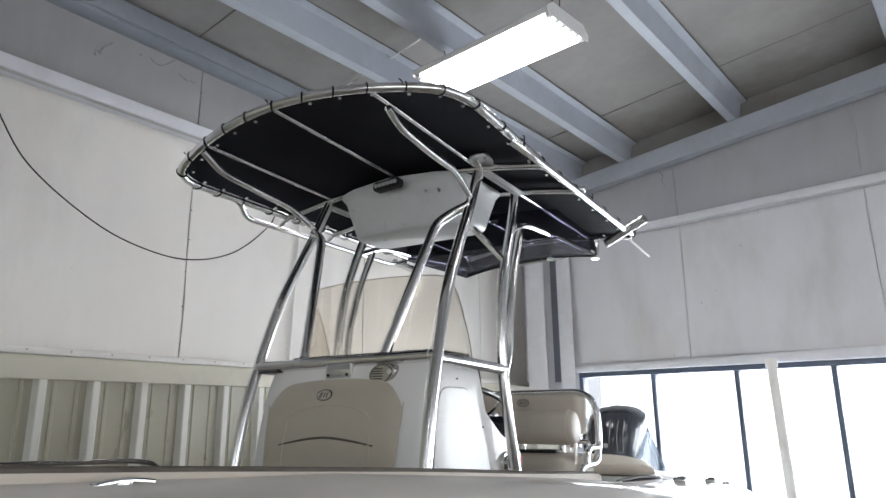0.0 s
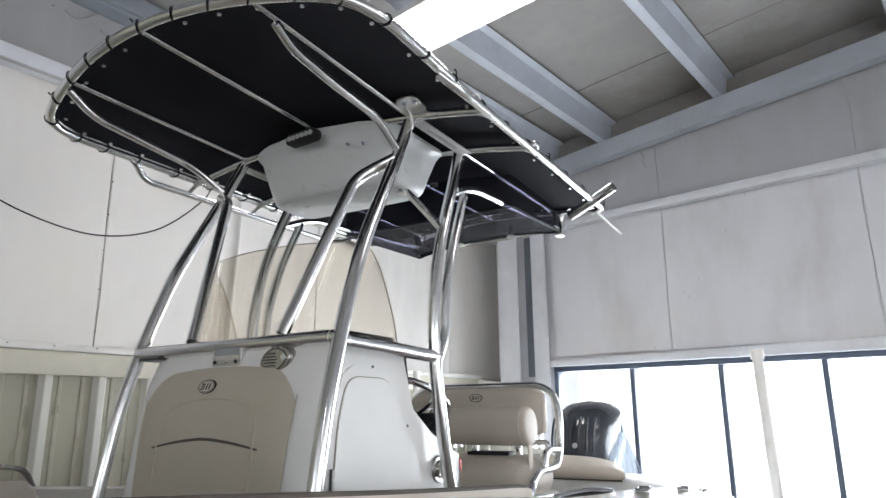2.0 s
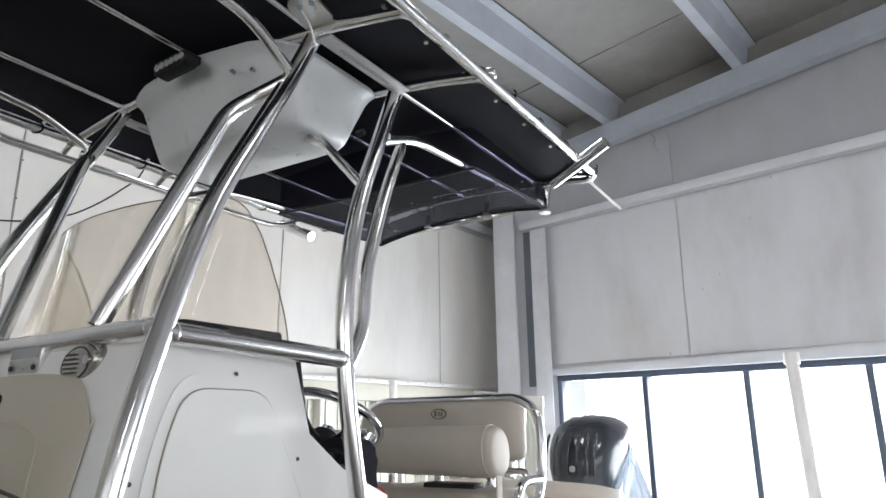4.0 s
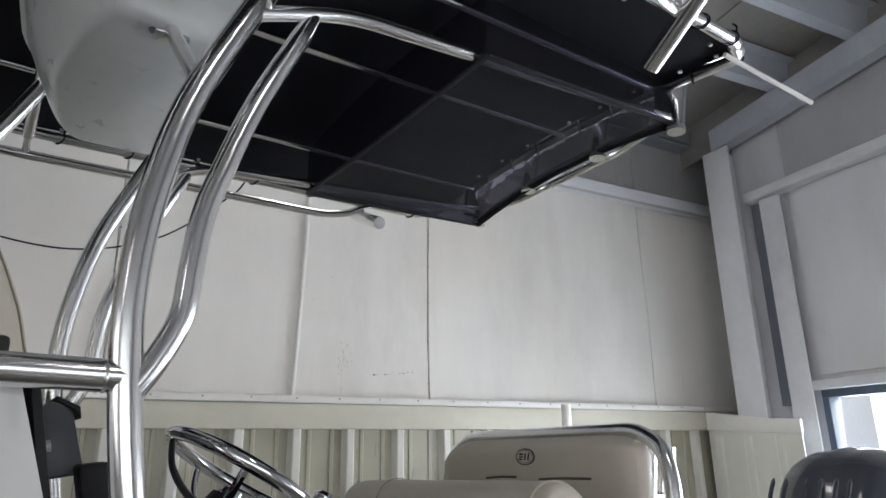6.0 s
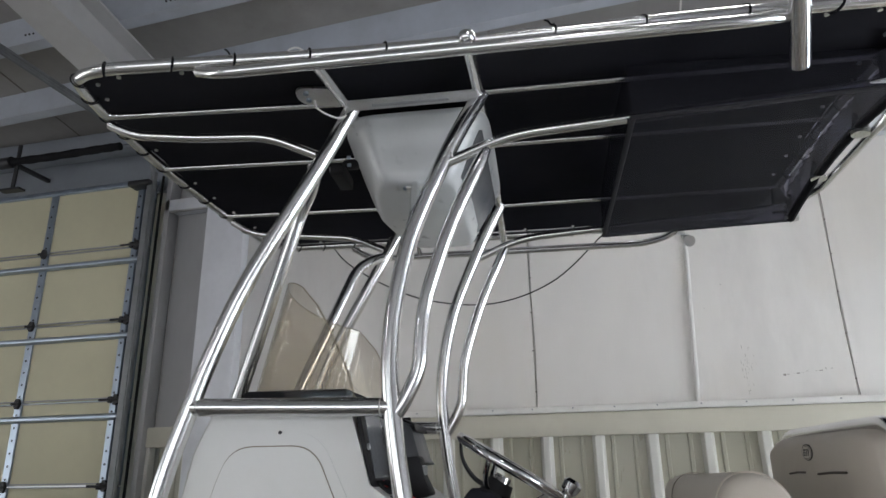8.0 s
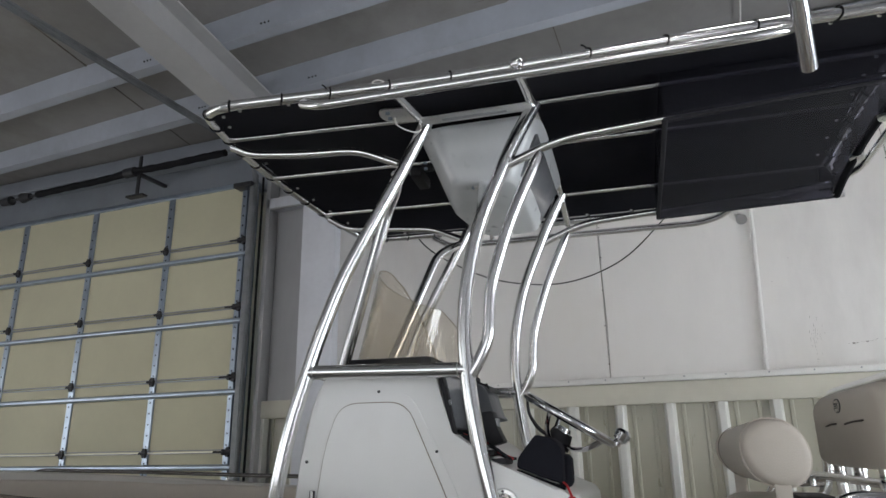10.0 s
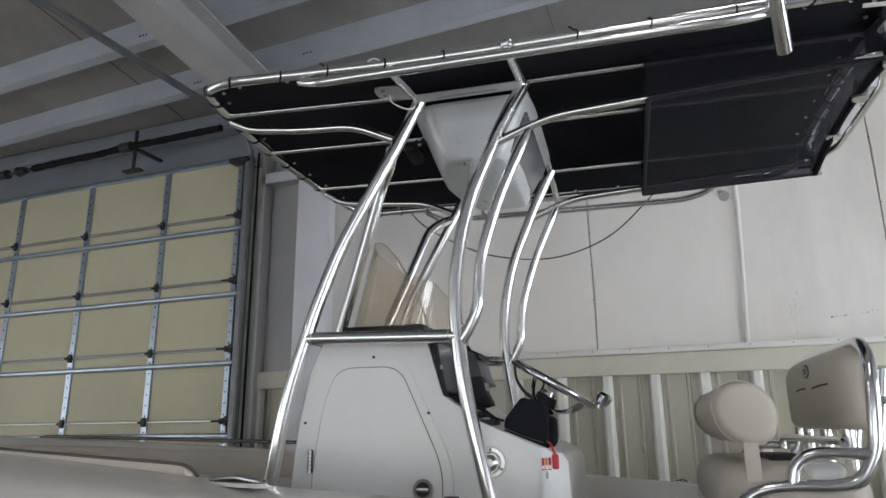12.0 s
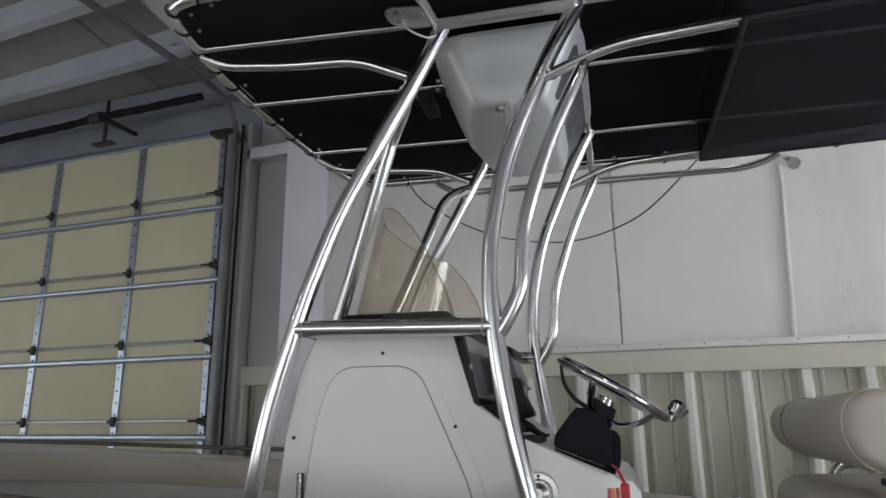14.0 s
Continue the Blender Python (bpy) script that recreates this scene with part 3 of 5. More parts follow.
bm = prism([(0.3, roof_z(0.3, 4.15)), (X_END, roof_z(X_END, 4.15)), (X_END, roof_z(X_END, 4.165)), (0.3, roof_z(0.3, 4.165))], -2.48, -2.24, axis=1)
prism([(0.3, roof_z(0.3, 4.165)), (X_END, roof_z(X_END, 4.165)), (X_END, roof_z(X_END, 4.43)), (0.3, roof_z(0.3, 4.43))], -2.37, -2.35, axis=1, bm=bm)
prism([(0.3, roof_z(0.3, 4.43)), (X_END, roof_z(X_END, 4.43)), (X_END, roof_z(X_END, 4.445)), (0.3, roof_z(0.3, 4.445))], -2.48, -2.24, axis=1, bm=bm)
tagged(part("rafter", bm, RAFTER), "pale grey tapered steel roof beam", "beam", kind="structure")
bm = box((0.30, -2.168, 0), (0.316, -1.88, 4.19), 0.003)
box((0.002, -2.03, 0), (0.30, -2.015, 4.35), bm=bm)
tagged(part("column", bm, COLPAINT), "white-painted steel frame column", "column", kind="structure")

# far walls that close the place
bm = box((X_END, Y_BACK, 0), (X_END + 0.2, Y_END, 1.0))
box((X_END, Y_BACK, 3.0), (X_END + 0.2, Y_END, 6.0), bm=bm)
box((X_END, Y_BACK, 1.0), (X_END + 0.2, -5.3, 3.0), bm=bm)
box((X_END, 2.3, 1.0), (X_END + 0.2, Y_END, 3.0), bm=bm)
tagged(part("wall_east", bm, ENDLINER), "white insulated metal wall", "wall", kind="structure")
# Unseen, and made wide to take the east fill lamp.
win2 = thing("window_2", "wide window opposite the boat", "window", kind="structure")
for y in (-5.3, -3.8, -2.3, -0.77, 0.77, 2.26):
    part("mullion", box((X_END + 0.02, y, 1.0), (X_END + 0.1, y + 0.05, 3.0), 0.004), FRAME_DARK, win2)
# Unseen opening, added to let the south fill lamp in.
SX0, SX1, SZ0, SZ1 = 2.1, 7.9, 1.25, 3.15
bm = box((-0.25, Y_BACK - 0.2, 0), (SX0, Y_BACK, 6.0))
box((SX1, Y_BACK - 0.2, 0), (X_END + 0.2, Y_BACK, 6.0), bm=bm)
box((SX0, Y_BACK - 0.2, 0), (SX1, Y_BACK, SZ0), bm=bm)
box((SX0, Y_BACK - 0.2, SZ1), (SX1, Y_BACK, 6.0), bm=bm)
tagged(part("wall_south", bm, ENDLINER), "white insulated metal wall", "wall", kind="structure")
win3 = thing("fill_window", "unseen window added behind the bow for fill light", "window", kind="structure")
for x in (2.1, 3.53, 4.98, 6.42, 7.85):
    part("mullion", box((x, Y_BACK - 0.1, SZ0), (x + 0.05, Y_BACK - 0.02, SZ1), 0.004), FRAME_DARK, win3)

# marks on the walls
MARK = mat("wall_scuff", (0.33, 0.315, 0.29), 0.8, var=0.3, scale=30)
random.seed(4)
bm = bmesh.new()
for k in range(13):
    y = 1.36 + 0.022 * k + random.gauss(0, 0.006)
    box((0.0, y, 2.484 + 0.0023 * k + random.gauss(0, 0.003)), (0.0011, y + random.uniform(0.004, 0.018), 2.4855 + 0.0023 * k + random.gauss(0, 0.003)), bm=bm)
for k in range(34):
    y, z = 1.20 + random.gauss(0, 0.018), 2.53 + random.gauss(0, 0.05)
    w = random.uniform(0.0008, 0.0022)
    box((0.0, y, z), (0.0011, y + w, z + random.uniform(0.004, 0.02)), bm=bm)
for k in range(34):
    y, z = random.uniform(-1.9, 4.0), random.uniform(2.4, 3.85)
    w = random.uniform(0.0015, 0.0045)
    box((0.0, y, z), (0.0012, y + w, z + w), bm=bm)
tagged(part("wall_scuffs", bm, MARK), "small dark scuffs and specks on the wall liner", "wall marks", kind="stuff")
bm = bmesh.new()
for pts, w in (([(-0.767, 4.225), (-0.757, 4.265), (-0.735, 4.25), (-0.728, 4.267), (-0.717, 4.30), (-0.687, 4.33), (-0.661, 4.36)], 0.006), ([(-0.405, 4.369), (-0.361, 4.346), (-0.315, 4.349), (-0.252, 4.399), (-0.162, 4.48)], 0.004),
               ([(-0.189, 4.339), (-0.143, 4.323), (-0.12, 4.315)], 0.004), ([(-0.09, 4.325), (-0.056, 4.324)], 0.005), ([(-0.476, 4.358), (-0.466, 4.364)], 0.006)):
    sweep(curve([(0.004, p[0], p[1]) for p in pts], 4), w, 6, bm=bm)
tagged(part("peeling_film", bm, FAINT), "curled strips of torn film on the upper wall", "torn film", kind="stuff")
bm = bmesh.new()
sweep(curve([(1.899, Y_END - 0.022, 4.461), (1.932, Y_END - 0.022, 4.407), (1.916, Y_END - 0.022, 4.36), (1.947, Y_END - 0.022, 4.287)], 4), 0.0045, 5, bm=bm)
for k in range(50):
    x, z = random.uniform(0.9, 6.5), random.uniform(2.5, 4.1)
    w = random.uniform(0.002, 0.008)
    box((x, Y_END - 0.0212, z), (x + w, Y_END - 0.0195, z + w * random.uniform(0.4, 2.5)), bm=bm)
tagged(part("wall_scuffs", bm, MARK), "small dark specks on the end wall", "wall marks", kind="stuff")

DARKTRACK = mat("dull_track", (0.22, 0.23, 0.24), 0.5, metal=0.5, var=0.2, scale=9)
# ---- overhead door ----
door = thing("door_1", "closed sectional overhead door with cream foam panels in galvanised frames", "garage door", kind="structure")
rows_z = [0.0, 0.29, 0.842, 1.394, 1.946, 2.498, 3.050, 3.602, 4.115]
stiles = [-2.82, -3.622, -4.51, -5.40, -6.28]
for z0, z1 in zip(rows_z, rows_z[1:]):
    for a, b in zip(stiles, stiles[1:]):
        part("panel", box((0.10, b + 0.02, z0 + 0.008), (0.155, a - 0.02, z1 - 0.008), 0.004, 1), DOORPANEL, door)
for k, y in enumerate(stiles):
    for z0, z1 in zip(rows_z, rows_z[1:]):
        for dy, w in (((0.045, 0.030), (-0.025, 0.026)) if k == 0 else ((0.0, 0.030),)):
            st = part("stile", box((0.11, y + dy - w, z0 + 0.004), (0.170, y + dy + w, z1 - 0.004), 0.004, 1), GALV, door)
            hole = None
            for q in range(6):
                zz = z0 + 0.05 + q * 0.085
                if zz < z1 - 0.05 and z0 > 1:
                    if hole is None:
                        hole = part("hole", disc((0, 0, 0), (1, 0, 0), 0.008, 0.003, 8), DARKSTEEL, st)
                        hole.location = (0.169, y + dy, zz)
                    else:
                        same_part("hole", hole, st, pose(0.169, y + dy, zz))
for z in rows_z[1:-1]:
    part("strut", prism(round_poly([(0.165, z - 0.135), (0.165, z - 0.085), (0.205, z - 0.097), (0.205, z - 0.122)], 0.006, 2), -6.3, -2.76, axis=1), GALV, door, "galvanised strut")
    for dz in (0.016, -0.006):
        part("joint_rail", box((0.14, -6.3, z + dz - 0.004), (0.166, -2.78, z + dz + 0.004)), GREYPLATE, door)
    for y in stiles:
        h = part("hinge", prism(round_poly([(y - 0.010, z - 0.035), (y + 0.010, z - 0.035), (y + 0.026, z), (y + 0.010, z + 0.038), (y - 0.010, z + 0.038), (y - 0.026, z)], 0.006, 2), 0.17, 0.19, axis=0), DARKSTEEL, door)
        part("pin", disc((0.198, y - 0.032, z), (0, 1, 0), 0.010, 0.064, 10), DARKSTEEL, h)
    part("roller", sweep([(0.205, -2.93, z), (0.205, -2.70, z)], 0.008, 8), DARKSTEEL, door)
    for dy in (0.03, -0.03):
        part("hinge_plate", box((0.17, -2.82 + dy - 0.014, z - 0.022), (0.205, -2.82 + dy + 0.014, z + 0.022), 0.006), DARKSTEEL, door)
part("top_rail", box((0.11, -6.3, 4.085), (0.18, -2.74, 4.120), 0.004), GALV, door)
part("top_bracket", box((0.16, -2.90, 4.045), (0.26, -2.72, 4.083), 0.005), DARKSTEEL, door)
part("vertical_track", prism([(0.18, -2.755), (0.18, -2.71), (0.23, -2.71), (0.23, -2.755), (0.223, -2.755), (0.223, -2.717), (0.187, -2.717), (0.187, -2.755)], 0.0, 4.05, axis=2), DARKTRACK, door)
# Black strip in place of the shadow between track and jamb.
part("jamb_gap_shadow", box((0.15, -2.682, 0.0), (0.168, -2.668, 4.14), 0.004), RUBBER, door, "black strip standing in for the shadow gap beside the door")
part("jamb_channel", box((0.0, -2.664, 0.0), (0.12, -2.622, 4.16), 0.004), BAYGREY, door, "grey steel jamb")
part("jamb_angle", prism([(0.20, -2.70), (0.235, -2.70), (0.235, -2.694), (0.20, -2.694)], 0.0, 4.15, axis=2), DARKTRACK, door)
part("horizontal_track", sweep(fillet([(0.205, -2.72, 3.9), (0.205, -2.72, 4.28), (0.6, -2.72, 4.335), (7.5, -2.72, 4.22)], 0.25, 8), 0.012, 8), DARKTRACK, door)
part("track_web", sweep(fillet([(0.207, -2.728, 3.88), (0.207, -2.728, 4.257), (0.6, -2.728, 4.315), (7.5, -2.728, 4.20)], 0.25, 8), 0.015, 8), DARKTRACK, door)
part("horizontal_track", sweep(fillet([(0.205, -2.72, 3.86), (0.205, -2.72, 4.235), (0.6, -2.72, 4.295), (7.5, -2.72, 4.18)], 0.25, 8), 0.009, 8), DARKTRACK, door)
spring = thing("torsion_spring", "black torsion spring tube above the overhead door", "door spring")
part("spring", sweep(curve([(0.34, -5.1, 4.302), (0.34, -4.7, 4.310), (0.34, -4.3, 4.315), (0.34, -3.95, 4.334), (0.34, -3.6, 4.331), (0.34, -3.2, 4.336), (0.34, -2.94, 4.337)], 6), [0.030 + 0.003 * math.sin(2.1 * k) for k in range(37)], 14), RUBBER, spring)
part("shaft", sweep([(0.34, -6.4, 4.27), (0.34, -5.0, 4.303)], 0.013, 10), DARKSTEEL, spring)
part("winding_cone", disc((0.34, -5.29, 4.296), (0, 1, 0.03), 0.05, 0.1, 14, r2=0.03), DARKSTEEL, spring)
part("winding_cone", disc((0.34, -5.56, 4.289), (0, 1, 0.03), 0.035, 0.12, 14, r2=0.045), DARKSTEEL, spring)
part("bracket", box((-0.002, -3.905, 4.30), (0.33, -3.87, 4.33), 0.004), DARKSTEEL, spring)
bm = box((0.31, -3.90, 4.115), (0.325, -3.868, 4.485), 0.003)
box((0.28, -3.985, 4.098), (0.345, -3.80, 4.114), bm=bm)
part("hanger", bm, DARKSTEEL, spring)
part("collar", disc((0.34, -4.02, 4.331), (0, 1, 0.02), 0.045, 0.11, 14), DARKSTEEL, spring, "dark centre bracket")

# ---- hanging lamps ----
lamp = thing("fluorescent_lamp", "bright hanging fluorescent fixture with six bare tubes and white housing", "ceiling lamp", pose(1.885, 1.035, 4.35, 0, 0, -6), "ceiling lamps")
bm = prism([(-0.22, 0.0), (-0.235, 0.03), (-0.17, 0.085), (0.17, 0.085), (0.235, 0.03), (0.22, 0.0), (0.16, 0.03), (-0.16, 0.03)], -0.575, 0.575, axis=0, bev=0.003)
part("housing", bm, WHITEBOX, lamp)
for k in range(6):
    y = -0.185 + k * 0.074
    part("tube", sweep([(-0.54, y, 0.002), (0.54, y, 0.002)], 0.0135, 10), TUBE, lamp)
    for s in (-1, 1):
        part("socket", box((s * 0.54, y - 0.016, -0.018), (s * 0.573, y + 0.016, 0.03), 0.004), WHITEBOX, lamp)
for s in (-1, 1):
    part("end_plate", prism([(-0.23, -0.012), (0.23, -0.012), (0.24, 0.03), (0.175, 0.088), (-0.175, 0.088), (-0.24, 0.03)], s * 0.575, s * 0.582, axis=0), WHITEBOX, lamp)
for s in (-0.5, 0.5):
    part("chain", sweep(curve([(s, 0.0, 0.085), (s + 0.02, 0.01, 0.2), (s + 0.01, -0.01, 0.3), (s, 0, 0.45)], 5), 0.004, 6), DARKSTEEL, lamp)
part("cord", sweep(curve([(0.45, 0.05, 0.085), (0.49, 0.08, 0.16), (0.43, 0.05, 0.24), (0.50, 0.02, 0.33), (0.48, 0.0, 0.45)], 6), 0.005, 6), RUBBER, lamp)
# Two unseen copies, added to brighten the rest of the shop.
for x, y in ((5.6, 1.0), (7.9, -6.4)):
    copy_thing(lamp, pose(x, y, 4.75, 0, 0, 0))

# ---- cable and pipes on the wall ----
pts = [(0.14, -1.41, 3.86), (0.2, -1.37, 3.70), (0.25, -1.30, 3.515), (0.27, -1.155, 3.305), (0.27, -0.88, 3.12), (0.27, -0.58, 2.995), (0.27, -0.2, 2.95), (0.27, 0.15, 3.05), (0.27, 0.42, 3.27), (0.22, 0.56, 3.46), (0.14, 0.66, 3.86)]
tagged(part("hanging_cable", sweep(curve(pts, 8), 0.0042, 8), RUBBER), "thin black cable sagging along the wall", "cable")
tagged(part("wall_conduit", sweep([(0.02, 0.915, 2.34), (0.02, 0.955, 3.2), (0.02, 0.965, 3.883)], 0.012, 12), TRIMW), "white painted conduit on the wall", "conduit")
tagged(part("wall_conduit", sweep([(0.035, 0.955, 0.0), (0.035, 0.955, 2.203)], 0.010, 12), GALV), "galvanised conduit below the girt", "conduit")
tagged(part("lamp_wire", sweep([(0.20, 1.06, 4.60), (0.75, 1.05, 4.675), (1.36, 1.03, 4.77)], 0.006, 6), TRIMW), "pale wire along the roof to the lamp", "wire")
pv = part("pvc_pipe", sweep([(0.63, 2.25, 0.0), (0.63, 2.25, 2.295)], 0.026, 16), PVC)
tagged(pv, "white plastic pipe standing near the wall", "pipe")
post = thing("plastic_post", "white plastic pipe post with a cap standing on the floor", "post", pose(3.058, 2.654, 0))
part("pipe", sweep([(0.06, 0.0, 0.0), (0.03, 0, 1.2), (0, 0, 2.31)], 0.032, 18), PVC, post)
part("cap", disc((0, 0, 2.28), (0, 0, 1), 0.04, 0.06, 18), PVC, post)

# ---- the boat: x to port, y aft, z up from the floor ----
BOAT = pose(2.139, -0.384, -0.006, 0, 0, 5.68)


# hull: sections from bow to transom (y, half beam at the sheer, sheer height, keel height, half chine, chine height)
SECT = [(-3.75, 0.03, 1.937, 1.60, 0.02, 1.70), (-3.6, 0.30, 1.932, 1.30, 0.12, 1.50), (-3.3, 0.60, 1.917, 1.0, 0.28, 1.30), (-2.8, 0.90, 1.892, 0.72, 0.50, 1.10),
        (-2.2, 1.09, 1.872, 0.55, 0.72, 0.98), (-1.5, 1.20, 1.838, 0.48, 0.88, 0.92), (-0.6, 1.25, 1.769, 0.45, 0.98, 0.90), (0.0, 1.25, 1.715, 0.45, 1.0, 0.90),
        (0.4, 1.235, 1.690, 0.45, 1.02, 0.90), (1.4, 1.17, 1.612, 0.45, 1.02, 0.90), (2.2, 1.09, 1.535, 0.45, 1.0, 0.90), (2.65, 1.04, 1.495, 0.47, 0.96, 0.90)]


def roll(y):
    """Lowers the hull's starboard side, more towards the bow, to fit the camera's view."""
    return 0.03 + 0.012 * min(1, max(0, (-0.25 - y) / 1.25))


GUN = 0.25


def hull_ring(s):
    y, hb, zs, zk, hc, zc = s
    g = min(GUN, hb * 0.7)
    inner = hb - g
    sole = min(1.0, zs - 0.3)
    half = [(0, zk), (hc * 0.5, (zk + zc) / 2 + 0.01), (hc, zc), ((hc + hb) / 2 + 0.02, (zc + zs) / 2), (hb, zs - 0.14), (hb + 0.012, zs - 0.12), (hb + 0.010, zs - 0.08), (hb - 0.012, zs - 0.045), (hb - 0.05, zs - 0.022), (hb - 0.12, zs - 0.006),
            (inner + 0.03, zs + 0.004), (inner + 0.005, zs - 0.005), (inner, zs - 0.03), (inner - 0.01, sole + 0.1), (max(inner - 0.06, 0), sole), (0, sole)]
    both = half + [(-x, z) for x, z in reversed(half[1:-1])]
    return [(x, y, z + roll(y) * x) for x, z in both]


boat = thing("center_console_boat", "off-white fibreglass fishing boat hull on timber bunks", "boat", BOAT)
bm = bmesh.new()
dense = []
for a, b in zip(SECT, SECT[1:]):
    for k in range(4):
        dense.append(tuple(p + (q - p) * k / 4 for p, q in zip(a, b)))
dense.append(SECT[-1])
rings = [[bm.verts.new(p) for p in hull_ring(s)] for s in dense]
for a, b in zip(rings, rings[1:]):
    n = len(a)
    for i in range(n):
        bm.faces.new((a[i], a[(i + 1) % n], b[(i + 1) % n], b[i]))
bm.faces.new(rings[0])
bm.faces.new(rings[-1])
part("hull", bm, HULLGEL, boat, sharp=28)
for s in (1, -1):
    part("rub_rail", sweep(curve([(s * (q[1] + 0.016), q[0], q[2] - 0.10 + roll(q[0]) * s * q[1]) for q in SECT], 4), 0.016, 10, squash=0.9), RUBBER, boat, "black rub rail")
    # padded strip along the inner side of the bow gunwale, with dark piping
    if s == 1:
        path = curve([(0.99, -0.262, 1.768), (1.003, -0.280, 1.790), (1.0, -0.33, 1.799), (1.0, -0.54, 1.813), (1.0, -0.85, 1.835), (1.0, -1.18, 1.861), (0.99, -1.54, 1.886), (0.96, -1.80, 1.902), (0.88, -2.2, 1.922), (0.70, -2.65, 1.938), (0.52, -2.95, 1.944)], 6)
    else:
        path = curve([(-0.98, -0.26, 1.68), (-0.98, -0.30, 1.727), (-0.98, -0.40, 1.742), (-0.97, -1.16, 1.767), (-0.93, -1.7, 1.788), (-0.80, -2.3, 1.808), (-0.64, -2.8, 1.822), (-0.5, -3.05, 1.828)], 6)
    bm = bmesh.new()
    ring_list = []
    for p in path:
        shape = [(0.02, 0.0), (-0.004, -0.002), (-0.016, -0.012), (-0.022, -0.03), (-0.022, -0.11), (-0.014, -0.13), (0.02, -0.135)]
        ring_list.append([bm.verts.new((p.x + s * dx, p.y, p.z + dz)) for dx, dz in shape])
    for a, b in zip(ring_list, ring_list[1:]):
        for k in range(len(a)):
            bm.faces.new((a[k], a[(k + 1) % len(a)], b[(k + 1) % len(a)], b[k]))
    bm.faces.new(ring_list[0])
    bm.faces.new(ring_list[-1])
    cm = part("bow_coaming", bm, VINYL, boat, "beige padded bow coaming", 50)
    if s == 1:
        part("piping", sweep([p + Vector((s * 0.004, 0, 0.001)) for p in path], 0.006, 8), SEAM, cm)
    if s == -1:
        rail = part("bow_rail", sweep(fillet([(-1.05, -0.24, 1.70), (-1.05, -0.28, 1.775), (-1.05, -0.40, 1.794), (-1.04, -1.0, 1.811), (-1.03, -1.47, 1.824), (-0.99, -1.97, 1.842), (-0.87, -2.60, 1.861), (-0.85, -2.70, 1.80)], 0.05, 6), 0.011, 10), DARKRAIL, boat, "stainless bow rail darkened for the roof it reflects")
        part("stanchion", sweep([(-1.03, -1.47, 1.74), (-1.03, -1.47, 1.824)], 0.008, 8), CHROME, rail)
    for y, zz in (((-1.845, 1.877), (-0.10, 1.732), (1.55, 1.589)) if s == 1 else ((1.55, 1.589),)):
        cx, tilt = (1.0, 0.12) if y < -1 else (1.085, 0.42) if y < 0 else (1.06, 0.0)
        zz = 1.892 if y < -1 else zz + roll(y) * s * cx
        L = 0.036 if y < -1 else 0.098 if y < 0 else 0.07
        c = part("cleat", sweep(curve([(s * (cx + tilt * d), y + d, zz + h) for d, h in ((-L, 0.001), (-0.6 * L, 0.006), (0, 0.010), (0.6 * L, 0.006), (L, 0.001))], 5), [0.005] + [0.008] * 19 + [0.005], 10, squash=0.9), CHROME, boat, "stainless cleat")
        if y < -1:
            for v in c.data.vertices:
                v.co.z = 1.893 + (v.co.z - 1.893) * 0.45
            part("foot", sweep([(cx, y, 1.84), (cx, y, 1.897)], 0.010, 10), CHROME, c)
            continue
        for nm, mt, k, w, h in (("foot", HULLGEL, 1.03, 0.026, 0.001), ("recess", DARKSTEEL, 0.98, 0.024, 0.0025)):
            ov = [(s * (cx + tilt * math.cos(a) * L * k) + math.sin(a) * w, y + math.cos(a) * L * k) for a in (2 * math.pi * i / 28 for i in range(28))]
            part(nm, prism(ov, zz - 0.008, zz + h, axis=2), mt, c)
    for y0, y1, z in ((0.38, 0.43, 1.694), (0.96, 1.01, 1.646)):
        rh = part("rod_flange", pad((s * 1.10 - 0.024, y0 - 0.01, z + roll(y0) * s * 1.1 - 0.01), (s * 1.10 + 0.024, y1 + 0.01, z + roll(y0) * s * 1.1 + 0.012), 0.01), CHROME, boat, "stainless flush rod holder")
        part("bore", disc((s * 1.10, (y0 + y1) / 2, z + roll(y0) * s * 1.1 + 0.0122), (0, 0, 1), 0.016, 0.002, 16), DARKSTEEL, rh)
part("transom", box((-1.0, 2.5, 0.95), (1.0, 2.66, 1.50), 0.03, 3), GEL, boat)
for y in (-0.2, 1.2, 2.3):
    for s in (1, -1):
        part("bunk", box((s * 0.35 - 0.1, y - 0.15, 0), (s * 0.35 + 0.1, y + 0.15, 0.66), 0.01), WOOD, boat, "timber bunk block")

# aft casting deck and bench
bench = thing("aft_bench", "beige padded aft bench on a white moulded base", "bench seat", BOAT)
part("base", prism(round_poly([(-0.86, 1.0), (0.88, 1.0), (0.88, 1.56), (0.63, 1.606), (-0.62, 1.606), (-0.86, 1.565)], 0.02, 3), 1.95, 2.49, axis=1, bev=0.012), GEL, bench)
bm = pad((-0.83, 1.93, 1.609), (0.605, 2.48, 1.665), 0.027, 0.0, 12)
for v in bm.verts:
    if v.co.z > 1.62:
        v.co.z += 0.058 * min(1, (v.co.z - 1.62) / 0.04) * (1 - min(1, abs(v.co.x + 0.11) / 0.72) ** 3) * (1 - 0.6 * ((v.co.y - 2.2) / 0.28) ** 2)
    if v.co.x > 0.3:
        v.co.x -= 0.36 * max(0, v.co.y - 1.95) * (v.co.x - 0.3) / 0.305
cu = part("cushion", bm, VINYL, bench, sharp=60)
part("piping", sweep([(-0.80, 1.945, 1.610), (0.585, 1.945, 1.610)], 0.004, 6), SEAM, cu)

# ---- T-top ----
ttop = thing("t_top", "polished aluminium T-top frame with laced black canvas roof", "boat T-top", BOAT)
